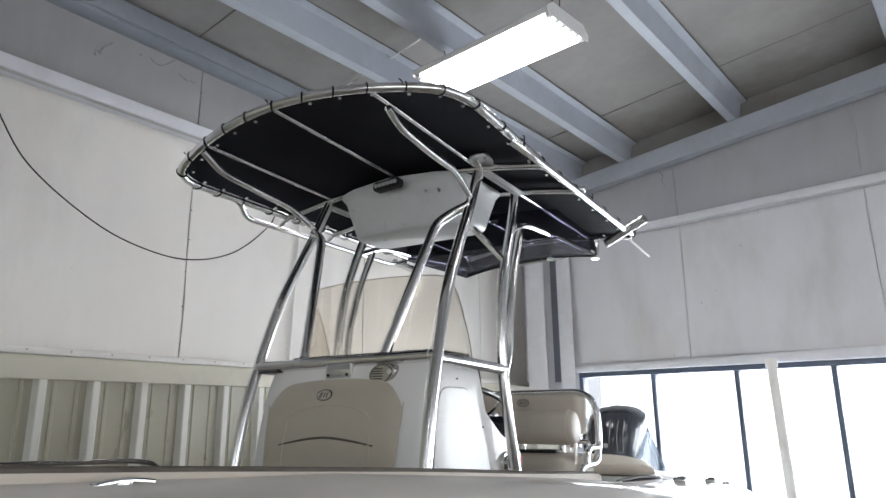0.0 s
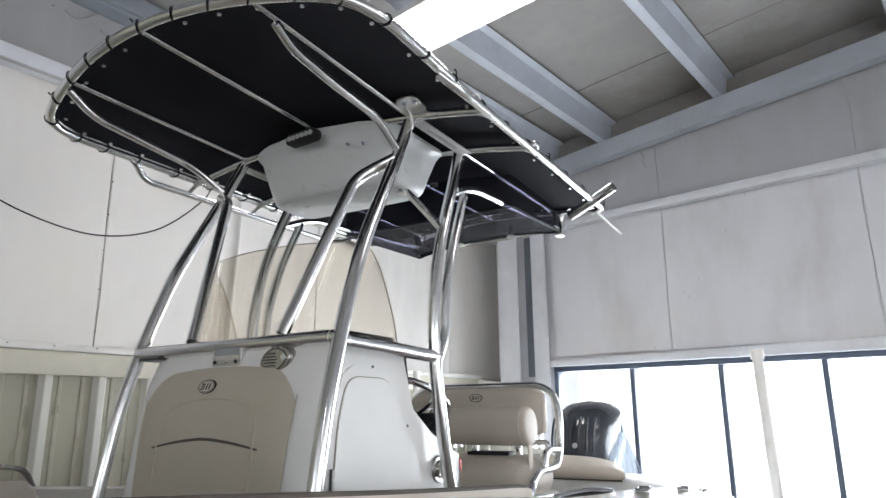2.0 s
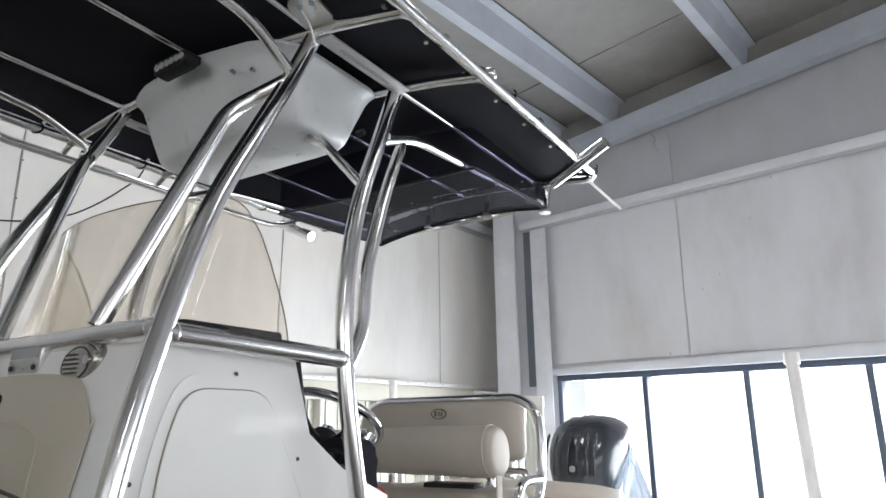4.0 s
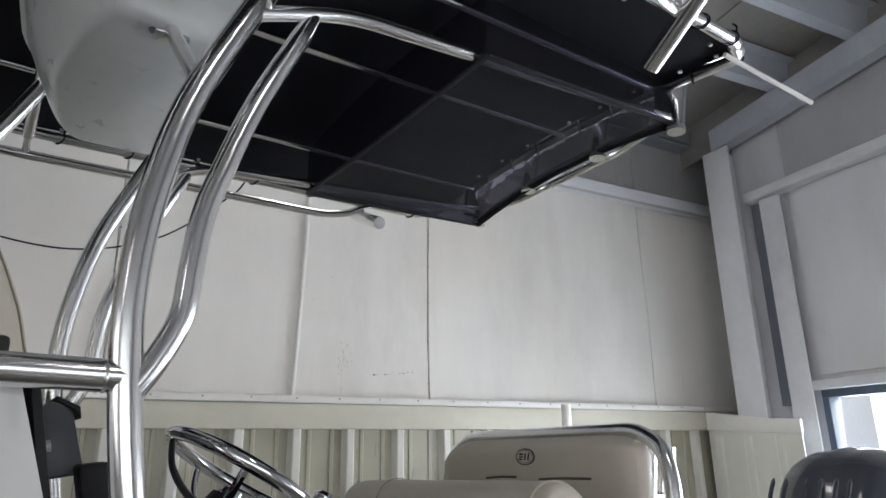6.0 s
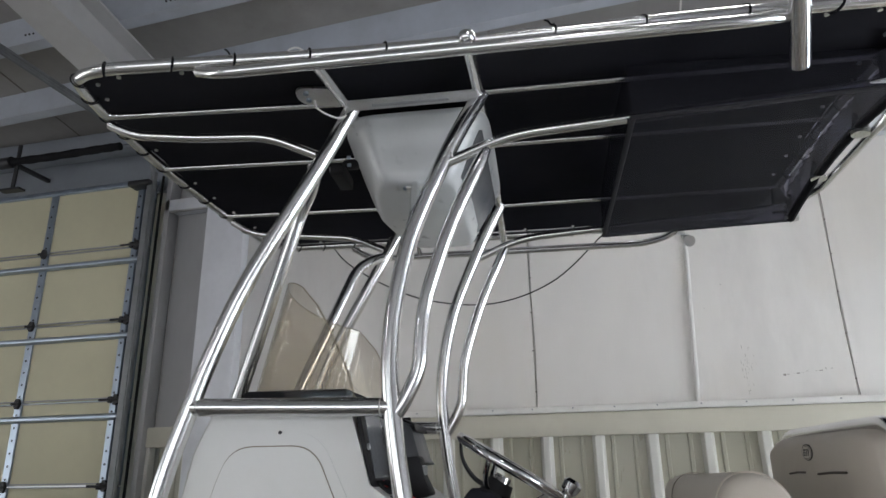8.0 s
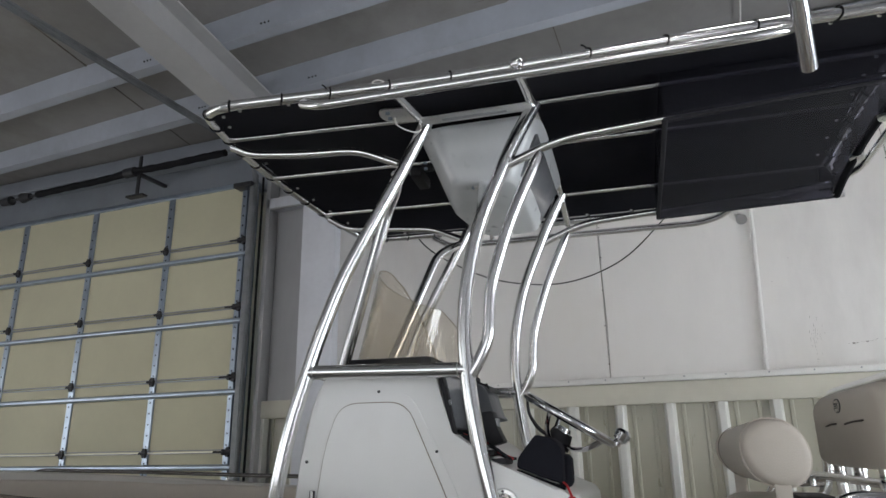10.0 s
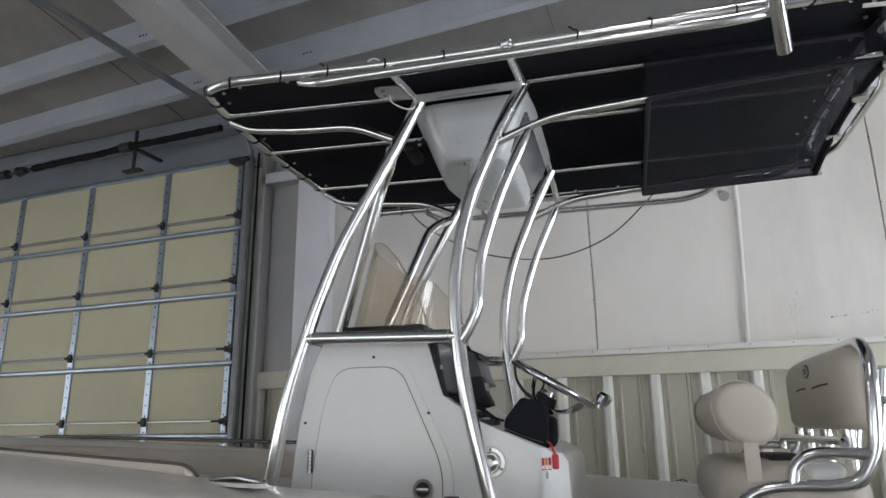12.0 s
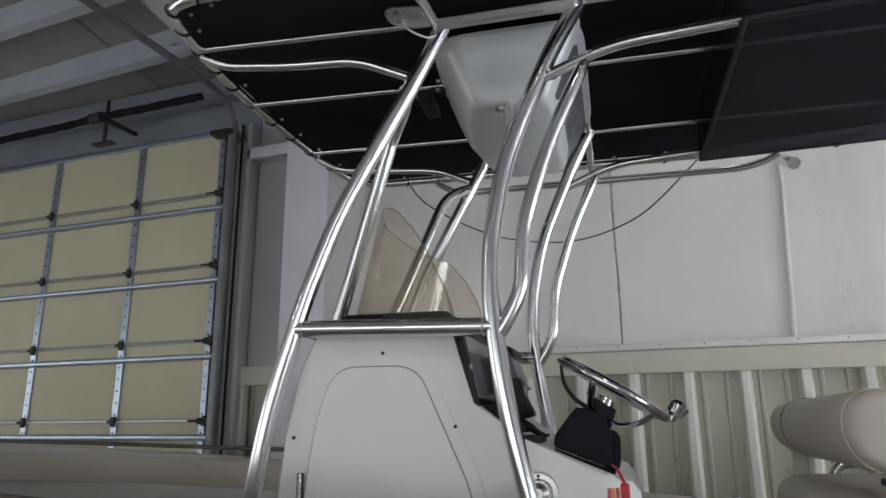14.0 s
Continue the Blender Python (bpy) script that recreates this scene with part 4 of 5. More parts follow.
HW, ZS, ARCH = 0.715, 2.987, 0.076


def wide(pts):
    """The starboard side stands a touch further out."""
    return [(-p[0] * 1.035 if p[0] < 0.5 else -p[0], p[1], p[2]) for p in pts]


def top_z(x, y=0.5):
    """Height of the arched roof, which rises a little towards its front."""
    f = min(1, max(0, (0.15 - y) / 0.75))
    return ZS + ARCH * (1 - min(1, (x / HW) ** 2)) + f * (0.024 + 0.0105 * x / HW)


def front_y(x):
    return -0.701 + 0.113 * (x / 0.62) ** 2


LEG, RIM, THIN = 0.0228, 0.0170, 0.0102
outline = [(0.0, 1.585)]
outline += [(x, 1.585 - 0.02 * (x / 0.6) ** 2) for x in (0.2, 0.4, 0.58)]
outline += [(0.665, 1.548), (0.70, 1.495), (HW, 1.40), (HW, 0.8), (HW, 0.2), (HW, -0.32), (0.713, -0.42), (0.697, -0.50), (0.660, -0.560)]
outline += [(x, front_y(x)) for x in (0.6, 0.5, 0.38, 0.25, 0.12, 0.0)]
outline += [(-x * (1 + 0.022 * min(1, max(0, (0.3 - y) / 0.7))), y) for x, y in reversed(outline[1:-1])]
rim = curve([(x, y, top_z(x, y)) for x, y in outline] + [(0.0, 1.585, top_z(0))], 6)[:-1]
part("rim", sweep(rim, RIM, 16, closed=True), ALU, ttop, "polished rim pipe")

# canvas: rows across the roof
bm = bmesh.new()
NX, NY = 28, 60
grid = []


def half_width(y):
    best = 0
    for p, q in zip(rim, rim[1:] + rim[:1]):
        if (p.y - y) * (q.y - y) <= 0 and abs(p.y - q.y) > 1e-6:
            best = max(best, abs(p.x + (q.x - p.x) * (y - p.y) / (q.y - p.y)))
    return best


for j in range(NY + 1):
    y = -0.684 + (1.572 + 0.684) * j / NY
    w = max(half_width(y) - 0.016, 0.02)
    row = []
    for i in range(NX + 1):
        x = w * (2 * i / NX - 1)
        sag = 0.006 * math.sin(9 * y + 3 * x) * math.cos(7 * x)
        row.append((x, y, top_z(x, y) + 0.015 + sag * 0.7))
    grid.append(row)
top_v = [[bm.verts.new(p) for p in r] for r in grid]
bot_v = [[bm.verts.new((p[0], p[1], p[2] - 0.004)) for p in r] for r in grid]
for j in range(NY):
    for i in range(NX):
        bm.faces.new((top_v[j][i], top_v[j][i + 1], top_v[j + 1][i + 1], top_v[j + 1][i]))
        bm.faces.new((bot_v[j][i], bot_v[j + 1][i], bot_v[j + 1][i + 1], bot_v[j][i + 1]))
part("canvas", bm, CANVAS, ttop, "taut black canvas roof panel", 60)

# lacing rings round the rim, with grommets in the canvas
acc, gap, idx = 0.0, 0.130, 0
for i, p in enumerate(rim):
    q = rim[(i + 1) % len(rim)]
    acc += (q - p).length
    if acc > gap:
        acc = 0.0
        t = (q - p).normalized()
        side = Vector((t.y, -t.x, 0)).normalized()
        if side.dot(Vector((0, 0.4, 0)) - Vector((p.x, p.y, 0))) < 0:
            side = -side
        ring = [p + side * (math.cos(a) * (RIM + 0.0028)) + Vector((0, 0, 1)) * (math.sin(a) * (RIM + 0.0028)) + t * 0.012 * math.cos(a) for a in (2 * math.pi * k / 14 for k in range(14))]
        lace = part("lace", sweep(ring, 0.0022, 6, closed=True), STRAP, ttop)
        inn = p + side * (RIM + 0.03)
        part("grommet", disc((inn.x, inn.y, top_z(inn.x, inn.y)), (0, 0, -1), 0.0058, 0.005, 12), ALU_DULL, lace)
        if idx % 4 == 1:
            part("tail", sweep(curve([p - side * 0.022 + Vector((0, 0, 0.006)), p - side * 0.027 + t * 0.006 + Vector((0, 0, 0.014)), p - side * 0.023 + t * 0.014 + Vector((0, 0, 0.020))], 4), 0.0025, 5), STRAP, lace)
        idx += 1

# thin pipes under the canvas, fore and aft
for x, xa in ((-0.415, -0.45), (0.0, 0.03), (0.415, 0.415)):
    part("ridge_pipe", sweep([(x, front_y(x) + 0.01, top_z(x, front_y(x)) - 0.008), (x, 0.11, top_z(x, 0.11) - 0.008)], THIN, 12), ALU, ttop)
    x = xa
    part("ridge_pipe", sweep([(x, 0.50, top_z(x) - 0.008), (x, 1.575, top_z(x) - 0.008)], THIN, 12), ALU, ttop)
# cross pipes
for y in (0.12, 0.50):
    part("cross_pipe", sweep([(HW * k / 12, y, top_z(HW * k / 12) - 0.014 - 0.006 * (1 - abs(k) / 12)) for k in range(-12, 13)], 0.0165, 12), ALU, ttop)
for s in (1, -1):
    m = (lambda p: p) if s == 1 else wide
    # legs
    part("front_leg", sweep(curve(m([(0.45, -0.475, 1.0), (0.447, -0.398, 1.5), (0.443, -0.330, 1.93), (0.437, -0.263, 2.18), (0.433, -0.213, 2.33), (0.429, -0.150, 2.485), (0.424, -0.050, 2.67), (0.419, 0.045, 2.84), (0.415, 0.138, 3.022)]), 6), LEG, 18), ALU, ttop)
    part("rear_leg", sweep(curve(m([(0.46, 0.50, 1.0), (0.45, 0.353, 1.673), (0.445, 0.29, 1.96), (0.44, 0.262, 2.162), (0.44, 0.257, 2.302), (0.44, 0.273, 2.445), (0.44, 0.313, 2.608), (0.437, 0.39, 2.79), (0.43, 0.442, 2.901), (0.415, 0.509, 3.024)]), 7), LEG, 18), ALU, ttop)
    part("front_brace", sweep(fillet(m([(0.20, -0.25, 2.205), (0.308, -0.045, 2.75), (0.36, 0.005, 2.80), (0.424, 0.03, 2.83)]), 0.07, 8), 0.0205, 16), ALU, ttop)
    brace = curve(m([(0.44, 0.262, 2.128), (0.44, 0.298, 2.182), (0.44, 0.328, 2.25), (0.44, 0.336, 2.33), (0.44, 0.344, 2.40), (0.44, 0.364, 2.475), (0.438, 0.42, 2.634), (0.431, 0.517, 2.842)]), 7)
    part("rear_brace", sweep(brace, [0.019] * (len(brace) - 2) + [0.018, 0.0135], 16), ALU, ttop)
    part("belt_pipe", sweep(m([(0.437, -0.264, 2.174), (0.44, 0.262, 2.160)]), 0.0225, 16), ALU, ttop)
    # weld beads where the pipes meet
    for a, b, r in (((0.437, -0.243, 2.173), (0.437, -0.238, 2.173), 0.0235), ((0.44, 0.238, 2.160), (0.44, 0.233, 2.160), 0.0235), ((0.414, -0.264, 2.182), (0.409, -0.264, 2.182), 0.0235),
                    ((0.442, 0.418, 2.823), (0.441, 0.422, 2.825), 0.0156)):
        part("weld", sweep(m([a, ((a[0] + b[0]) / 2, (a[1] + b[1]) / 2, (a[2] + b[2]) / 2), b]), [r * 0.96, r, r * 0.96], 14), ALU_DULL, ttop)
    # front and rear arms under the canvas
    arm = [(0.455, -0.600, 3.005), (0.447, -0.522, 2.968), (0.442, -0.323, 2.944), (0.437, -0.109, 2.932), (0.424, 0.035, 2.868)] if s == 1 else [(-0.45, -0.632, 3.030), (-0.452, -0.535, 2.972), (-0.462, -0.105, 2.930), (-0.44, 0.042, 2.856)]
    part("front_arm", sweep(fillet(arm, 0.06, 8), 0.0142, 14), ALU, ttop)
    part("rear_arm", sweep(fillet(m([(0.438, 0.400, 2.802), (0.43, 0.585, 2.878), (0.43, 1.58, 2.940)]), 0.08, 8), 0.0145, 14), ALU, ttop)
    # side rail outside the rim
    part("side_rail", sweep(fillet(m([(0.72, -0.18, 2.974), (0.765, -0.10, 2.932), (0.765, 1.10, 2.930), (0.745, 1.19, 2.946), (0.72, 1.235, 2.968)]), 0.07, 8), 0.0145, 12), ALU, ttop)
    for y in (0.12, 0.50):
        part("rail_clamp", sweep(m([(0.70, y, 2.975), (0.765, y, 2.936)]), 0.011, 10), ALU, ttop)
    # side rod holder
    part("rod_holder", sweep(m([(0.612, 1.275, 2.905), (0.855, 1.208, 2.995)]) if s == 1 else [(-0.630, 1.260, 2.885), (-0.832, 1.262, 2.980)], 0.0235, 18), ALU, ttop, "tubular rod holder")
    if s == 1:
        tp = part("top_plate", prism(round_poly([(s * 0.440, -0.012), (s * 0.530, -0.008), (s * 0.505, 0.125), (s * 0.405, 0.125)], 0.045, 6), 3.022, 3.032, axis=2, bev=0.003), ALU_DULL, ttop, "rounded mounting plate")
        for bx, by in ((0.468, 0.020), (0.505, 0.024)):
            part("bolt", disc((s * bx, by, 3.022), (0, 0, -1), 0.008, 0.006, 8), GALV, tp)
    bk = part("box_bracket", box((s * 0.425, 0.13, 2.996), (s * 0.474, 0.50, 3.004), 0.002), BRACKET, ttop)
    part("slot", prism(round_poly([(s * 0.444, 0.20), (s * 0.456, 0.20), (s * 0.456, 0.42), (s * 0.444, 0.42)], 0.005, 3), 2.993, 2.9975, axis=2), GREYPLATE, bk)
part("cable_hook", sweep(curve([(0.722, 0.05, 2.995), (0.728, 0.06, 3.007), (0.73, 0.08, 3.008), (0.726, 0.10, 2.997)], 6), 0.0022, 6), PVC, ttop, "loose white cable end")
part("antenna_mount", pad((0.735, 0.483, 2.952), (0.772, 0.523, 2.990), 0.018), CHROME, ttop, "round chrome fitting")
part("belt_front_pipe", sweep([(0.437, -0.264, 2.182), (-0.452, -0.268, 2.176)], 0.0225, 16), ALU, ttop)
# rear rod holders and their rail
for x, z in ((0.435, 2.910), (0.145, 2.941), (-0.18, 2.940), (-0.472, 2.902)):
    rod = part("rod_holder", sweep([(x, 1.602, z), (x, 1.634, z + 0.125), (x, 1.70, z + 0.30)], 0.024, 18), ALU, ttop, "tubular rod holder")
    part("cup", disc((x, 1.604, z - 0.008), (0, 0.1, 1), 0.0255, 0.016, 18), ALU_DULL, rod)
part("rear_rail", sweep(fillet([(0.35, 1.595, 2.985), (0.33, 1.622, 2.955), (0.20, 1.655, 2.953), (-0.30, 1.655, 2.946), (-0.40, 1.62, 2.948), (-0.43, 1.595, 2.975)], 0.04, 6), 0.013, 12), ALU, ttop)
part("antenna", sweep([(0.69, 1.46, 2.960), (0.715, 1.80, 2.922)], 0.006, 8), PVC, ttop, "thin white rod")

# storage bag of dark mesh under the aft roof
bag = thing("storage_bag", "black mesh storage bag slung under the canvas", "storage bag", BOAT)
NB = 16


def bag_x(i, v):
    lo_x, hi_x = -0.485 + 0.010 * v, 0.470 - 0.030 * v
    return lo_x + (hi_x - lo_x) * i / NB


def bag_z(i, v):
    u = 2 * i / NB - 1
    fore = 2.878 - 0.004 * (1 - u * u)
    aft = 2.908 + 0.015 * u + 0.042 * (1 - u * u)
    return fore + (aft - fore) * v - 0.010 * (1 - u * u) * math.sin(math.pi * v)


bm = bmesh.new()
va = []
for j in range(NB + 1):
    v = j / NB
    va.append([bm.verts.new((bag_x(i, v), 0.905 + 0.695 * v, bag_z(i, v))) for i in range(NB + 1)])
for j in range(NB):
    for i in range(NB):
        bm.faces.new((va[j][i], va[j][i + 1], va[j + 1][i + 1], va[j + 1][i]))
for row in (va[0], [r[0] for r in va], [r[-1] for r in va]):
    up = [bm.verts.new((v.co.x, v.co.y, top_z(v.co.x) + 0.004)) for v in row]
    for i in range(NB):
        bm.faces.new((row[i], row[i + 1], up[i + 1], up[i]))
part("mesh_panel", bm, MESHBAG, bag, "see-through black mesh", 60)
for path in ([(bag_x(i, 0), 0.905, bag_z(i, 0)) for i in range(NB + 1)], [(bag_x(0, j / NB), 0.905 + 0.695 * j / NB, bag_z(0, j / NB)) for j in range(NB + 1)], [(bag_x(NB, j / NB), 0.905 + 0.695 * j / NB, bag_z(NB, j / NB)) for j in range(NB + 1)]):
    part("hem", sweep(path, 0.008, 8, squash=0.5), HEM, bag)
part("hem", sweep([(bag_x(i, 1), 1.60, bag_z(i, 1) + 0.006) for i in range(NB + 1)], 0.016, 8, squash=0.9), STRAP, bag, "wide black hem")
bm = bmesh.new()
lo_v, hi_v = [], []
for i in range(4 * NB + 1):
    k = i / 4
    wave = 0.006 * math.sin(1.7 * i) + 0.004 * math.sin(0.6 * i + 1)
    lo_v.append(bm.verts.new((bag_x(k, 1), 1.600, bag_z(k, 1) + 0.01)))
    hi_v.append(bm.verts.new((bag_x(k, 1), 1.590 + wave, min(bag_z(k, 1) + 0.09, top_z(bag_x(k, 1)) - 0.004))))
for i in range(4 * NB):
    bm.faces.new((lo_v[i], lo_v[i + 1], hi_v[i + 1], hi_v[i]))
part("aft_flap", bm, MESHGLOSS, bag, "wrinkled glossy mesh flap", 60)
for s in (1, -1):
    x = 0.428 if s == 1 else -0.470
    part("corner_flap", prism([(1.54, 2.925), (1.615, 2.925), (1.60, 2.972), (1.575, 3.03), (1.55, 3.03)], x - 0.012, x + 0.012, axis=0, bev=0.004), STRAP, bag)

# ---- electronics box ----
ebox = thing("electronics_box", "pale grey fibreglass electronics box under the T-top", "electronics box", BOAT)
bm = bmesh.new()
rings = []
LV = [(3.020, 0.358, 0.104, 0.516), (3.010, 0.358, 0.100, 0.520), (3.003, 0.356, 0.112, 0.508), (2.985, 0.340, 0.118, 0.500), (2.90, 0.326, 0.152, 0.455), (2.845, 0.317, 0.176, 0.430), (2.825, 0.312, 0.186, 0.420), (2.814, 0.304, 0.194, 0.412), (2.808, 0.290, 0.204, 0.402)]
for z, w, y0, y1 in LV:
    ring = []
    nseg = 40
    for k in range(nseg):
        a = 2 * math.pi * k / nseg
        ca, sa = math.cos(a), math.sin(a)
        ex = 0.25
        px = w * math.copysign(abs(ca) ** ex, ca)
        py = math.copysign(abs(sa) ** ex, sa)
        yy = (y0 + y1) / 2 + (y1 - y0) / 2 * py
        if py < 0:
            yy -= 0.062 * (1 - (px / w) ** 2) * -py
        zz = z + (top_z(px) - 3.045 if z > 3.0 else 0) * 0.9
        ring.append(bm.verts.new((px, yy, zz)))
    rings.append(ring)
for a, b in zip(rings, rings[1:]):
    for k in range(len(a)):
        bm.faces.new((a[k], a[(k + 1) % len(a)], b[(k + 1) % len(a)], b[k]))
bm.faces.new(rings[0])
bm.faces.new(rings[-1])
part("shell", bm, GELGREY, ebox, sharp=50)
for p in ((0.185, 0.066, 2.945), (0.245, 0.082, 2.941)):
    part("screw", disc(p, (0.2, -1, 0), 0.006, 0.012, 8), GALV, ebox)
part("latch", disc((0.325, 0.43, 2.865), (1, 0, 0), 0.010, 0.028, 10), PLASTIC, ebox)
# Dark sheet drawn for the box's open, shaded aft side.
bm = bmesh.new()
aft = lambda z: 0.505 + (z - 3.0) * 0.53
for dz, dy in ((0.0, 0.006), (0.0, -0.004)):
    for x, z in ((-0.255, 2.842), (0.255, 2.842), (0.290, 2.975), (-0.290, 2.975)):
        bm.verts.new((x, aft(z) + dy, z))
bm.verts.ensure_lookup_table()
for f in ((0, 1, 2, 3), (7, 6, 5, 4), (0, 4, 5, 1), (1, 5, 6, 2), (2, 6, 7, 3), (3, 7, 4, 0)):
    bm.faces.new([bm.verts[k] for k in f])
part("door", bm, SCREEN, ebox, "dark sheet standing in for the shaded opening")
st = part("support_strut", sweep([(0.292, 0.296, 2.812), (0.435, 0.317, 2.645)], 0.0145, 14), ALU, ebox, "aluminium strut")
part("foot_plate", box((0.262, 0.268, 2.799), (0.300, 0.324, 2.807), 0.003), ALU_DULL, st)
for y in (0.256, 0.316):
    part("bolt", disc((0.284, y + 0.008, 2.811), (0.6, 0, -1), 0.007, 0.010, 8), GALV, st)
flood = thing("led_light_bar", "small black LED light bar on the electronics box", "LED light", BOAT)
part("case", prism(round_poly([(-0.038, 2.953), (0.102, 2.961), (0.102, 3.003), (-0.038, 2.996)], 0.018, 5), -0.032, 0.012, axis=1, bev=0.004), PLASTIC, flood)
for k in range(6):
    part("lens", disc((-0.020 + k * 0.0208, -0.031, 2.976 + k * 0.0012), (0, -1, 0), 0.0098, 0.005, 12), LENS, flood)
part("bracket", box((0.03, 0.0, 3.0), (0.06, 0.05, 3.025), 0.003), PLASTIC, flood)
wire = thing("loose_wire", "thin pale wire loop under the canvas", "wire", BOAT)
part("strand", sweep(curve([(0.455, 0.03, 3.035), (0.475, 0.05, 2.985), (0.45, 0.10, 2.965), (0.43, 0.13, 2.985)], 6), 0.003, 6), PVC, wire)

# ---- console ----
console = thing("helm_console", "white fibreglass helm console with padded beige front", "console", BOAT)
PROF = [(-0.415, 1.0), (-0.375, 1.35), (-0.345, 1.70), (-0.328, 1.90), (-0.298, 2.06), (-0.272, 2.125), (-0.252, 2.165), (0.142, 2.160), (0.197, 1.98), (0.316, 1.896), (0.515, 1.816), (0.56, 1.80), (0.578, 1.775), (0.585, 1.60), (0.60, 1.0)]
bm = bmesh.new()
CW = 0.405
st = [-1, -0.985, -0.95, -0.88, -0.75, -0.5, -0.25, 0, 0.25, 0.5, 0.75, 0.88, 0.95, 0.985, 1]
rings = []
for s in st:
    ring = []
    for y, z in PROF:
        taper = 1.0 - 0.05 * max(0, (z - 1.6)) / 0.55
        bulge = -0.012 * (1 - abs(s) ** 2.2) + 0.030 * max(0, (abs(s) - 0.75) / 0.25) ** 2.2
        yy = y + bulge if y < -0.2 else min(y, 0.50 + 0.085 * min(1, (1 - abs(s)) / 0.12)) if y > 0.5 else y
        ring.append(bm.verts.new((s * CW * taper, yy, z)))
    rings.append(ring)
for a, b in zip(rings, rings[1:]):
    n = len(a)
    for k in range(n):
        bm.faces.new((a[k], b[k], b[(k + 1) % n], a[(k + 1) % n]))
bm.faces.new(rings[0])
bm.faces.new(rings[-1])
part("body", bm, GEL, console, sharp=40)
DOORP = round_poly([(-0.246, 1.25), (-0.238, 1.75), (-0.212, 1.95), (-0.168, 2.074), (0.052, 2.074), (0.196, 1.76), (0.196, 1.25)], 0.06, 6)



def side_x(z):
    return CW * (1.0 - 0.05 * max(0, (z - 1.6)) / 0.55)


def side_panel(name, poly, lift, depth, material, parent, grow=0.0, label=""):
    """A plate that lies on the sloping console side."""
    c = Vector((sum(p[0] for p in poly) / len(poly), sum(p[1] for p in poly) / len(poly)))
    pp = []
    for p in poly:
        d = Vector(p) - c
        q = c + d * (1 + grow / max(d.length, 1e-6))
        pp.append((q.x, q.y))
    own = prism(pp, 0, depth, axis=0)
    for v in own.verts:
        v.co.x += side_x(v.co.z) + lift
    return part(name, own, material, parent, label)


side_panel("door_surround", DOORP, -0.02, 0.0245, GEL, console, 0.035)
side_panel("door_gasket", DOORP, -0.015, 0.0208, SOFTSEAM, console, 0.0032)
cdoor = side_panel("door", DOORP, -0.01, 0.0185, GEL, console, 0.0, "white moulded side door")
hg = part("hinge", box((side_x(1.7) + 0.006, -0.256, 1.742), (side_x(1.7) + 0.011, -0.238, 1.815), 0.002), DARKSTEEL, cdoor, "stainless piano hinge")
for k in range(6):
    part("knuckle", sweep([(side_x(1.7) + 0.013, -0.247, 1.743 + 0.012 * k), (side_x(1.7) + 0.013, -0.247, 1.7535 + 0.012 * k)], 0.0052, 8), ALU_DULL, hg)
part("hinge", box((side_x(1.4) + 0.006, -0.262, 1.36), (side_x(1.4) + 0.016, -0.246, 1.45), 0.003), GALV, cdoor)
lt = part("latch", disc((side_x(1.69) + 0.006, 0.138, 1.695), (1, 0, 0), 0.032, 0.010, 20), CHROME, cdoor, "chrome latch")
part("latch_well", disc((side_x(1.69) + 0.0155, 0.138, 1.695), (1, 0, 0), 0.023, 0.001, 16), DARKSTEEL, lt)
part("latch_pull", box((side_x(1.69) + 0.015, 0.118, 1.688), (side_x(1.69) + 0.022, 0.158, 1.702), 0.003), CHROME, lt)
for y, z in ((-0.039, 2.109), (-0.275, 1.90), (0.152, 1.925), (-0.262, 1.5), (0.21, 1.5)):
    part("screw", disc((side_x(z) + 0.003, y, z), (1, 0, 0), 0.0048, 0.003, 8), DARKSTEEL, console)
# padded front
bm = bmesh.new()
NU, NV = 24, 20
FW = 0.326


def front_at(x, z):
    s = x / CW
    for (y0, z0), (y1, z1) in zip(PROF, PROF[1:]):
        if z0 <= z <= z1:
            y = y0 + (y1 - y0) * (z - z0) / (z1 - z0)
            break
    return y - 0.012 * (1 - abs(s) ** 2.2) + 0.030 * max(0, (abs(s) - 0.75) / 0.25) ** 2.2


vv = []
for j in range(NV + 1):
    row = []
    for i in range(NU + 1):
        u = 2 * i / NU - 1
        x = FW * u * (1 - 0.11 * (1 - j / NV))
        ztop = 2.112 - 0.028 * abs(u) ** 2 - 0.085 * max(0, (abs(u) - 0.62) / 0.38) ** 2.6
        z = 1.45 + (ztop - 1.45) * j / NV
        edge = min(1, min(1 - abs(u), 1 - j / NV) / 0.10)
        puff = 0.0130 * math.sin(edge * math.pi / 2) + 0.0025
        row.append(bm.verts.new((x, front_at(x, min(z, 2.12)) - puff, z)))
    vv.append(row)
for j in range(NV):
    for i in range(NU):
        bm.faces.new((vv[j][i], vv[j][i + 1], vv[j + 1][i + 1], vv[j + 1][i]))
cush = part("front_cushion", bm, CONSOLEPAD, console, "beige vinyl console pad", 60)
seam = [(x, front_at(x, 1.91) - 0.0175, 1.896 - 0.028 * (abs(x) / 0.225) ** 1.5) for x in [k * 0.0225 - 0.225 for k in range(21)]]
part("seam", sweep(seam, 0.0045, 6), SEAM, cush)
for e in (1, -1):
    line = [(e * (FW * (1 - 0.11 * (1 - j / NV)) + 0.001), 1.45 + (2.02 - 1.45) * j / NV) for j in range(NV + 1)]
    part("edge_seam", sweep([(x, front_at(x, z) - 0.002, z) for x, z in line], 0.0018, 6), CONSOLEPAD, cush)
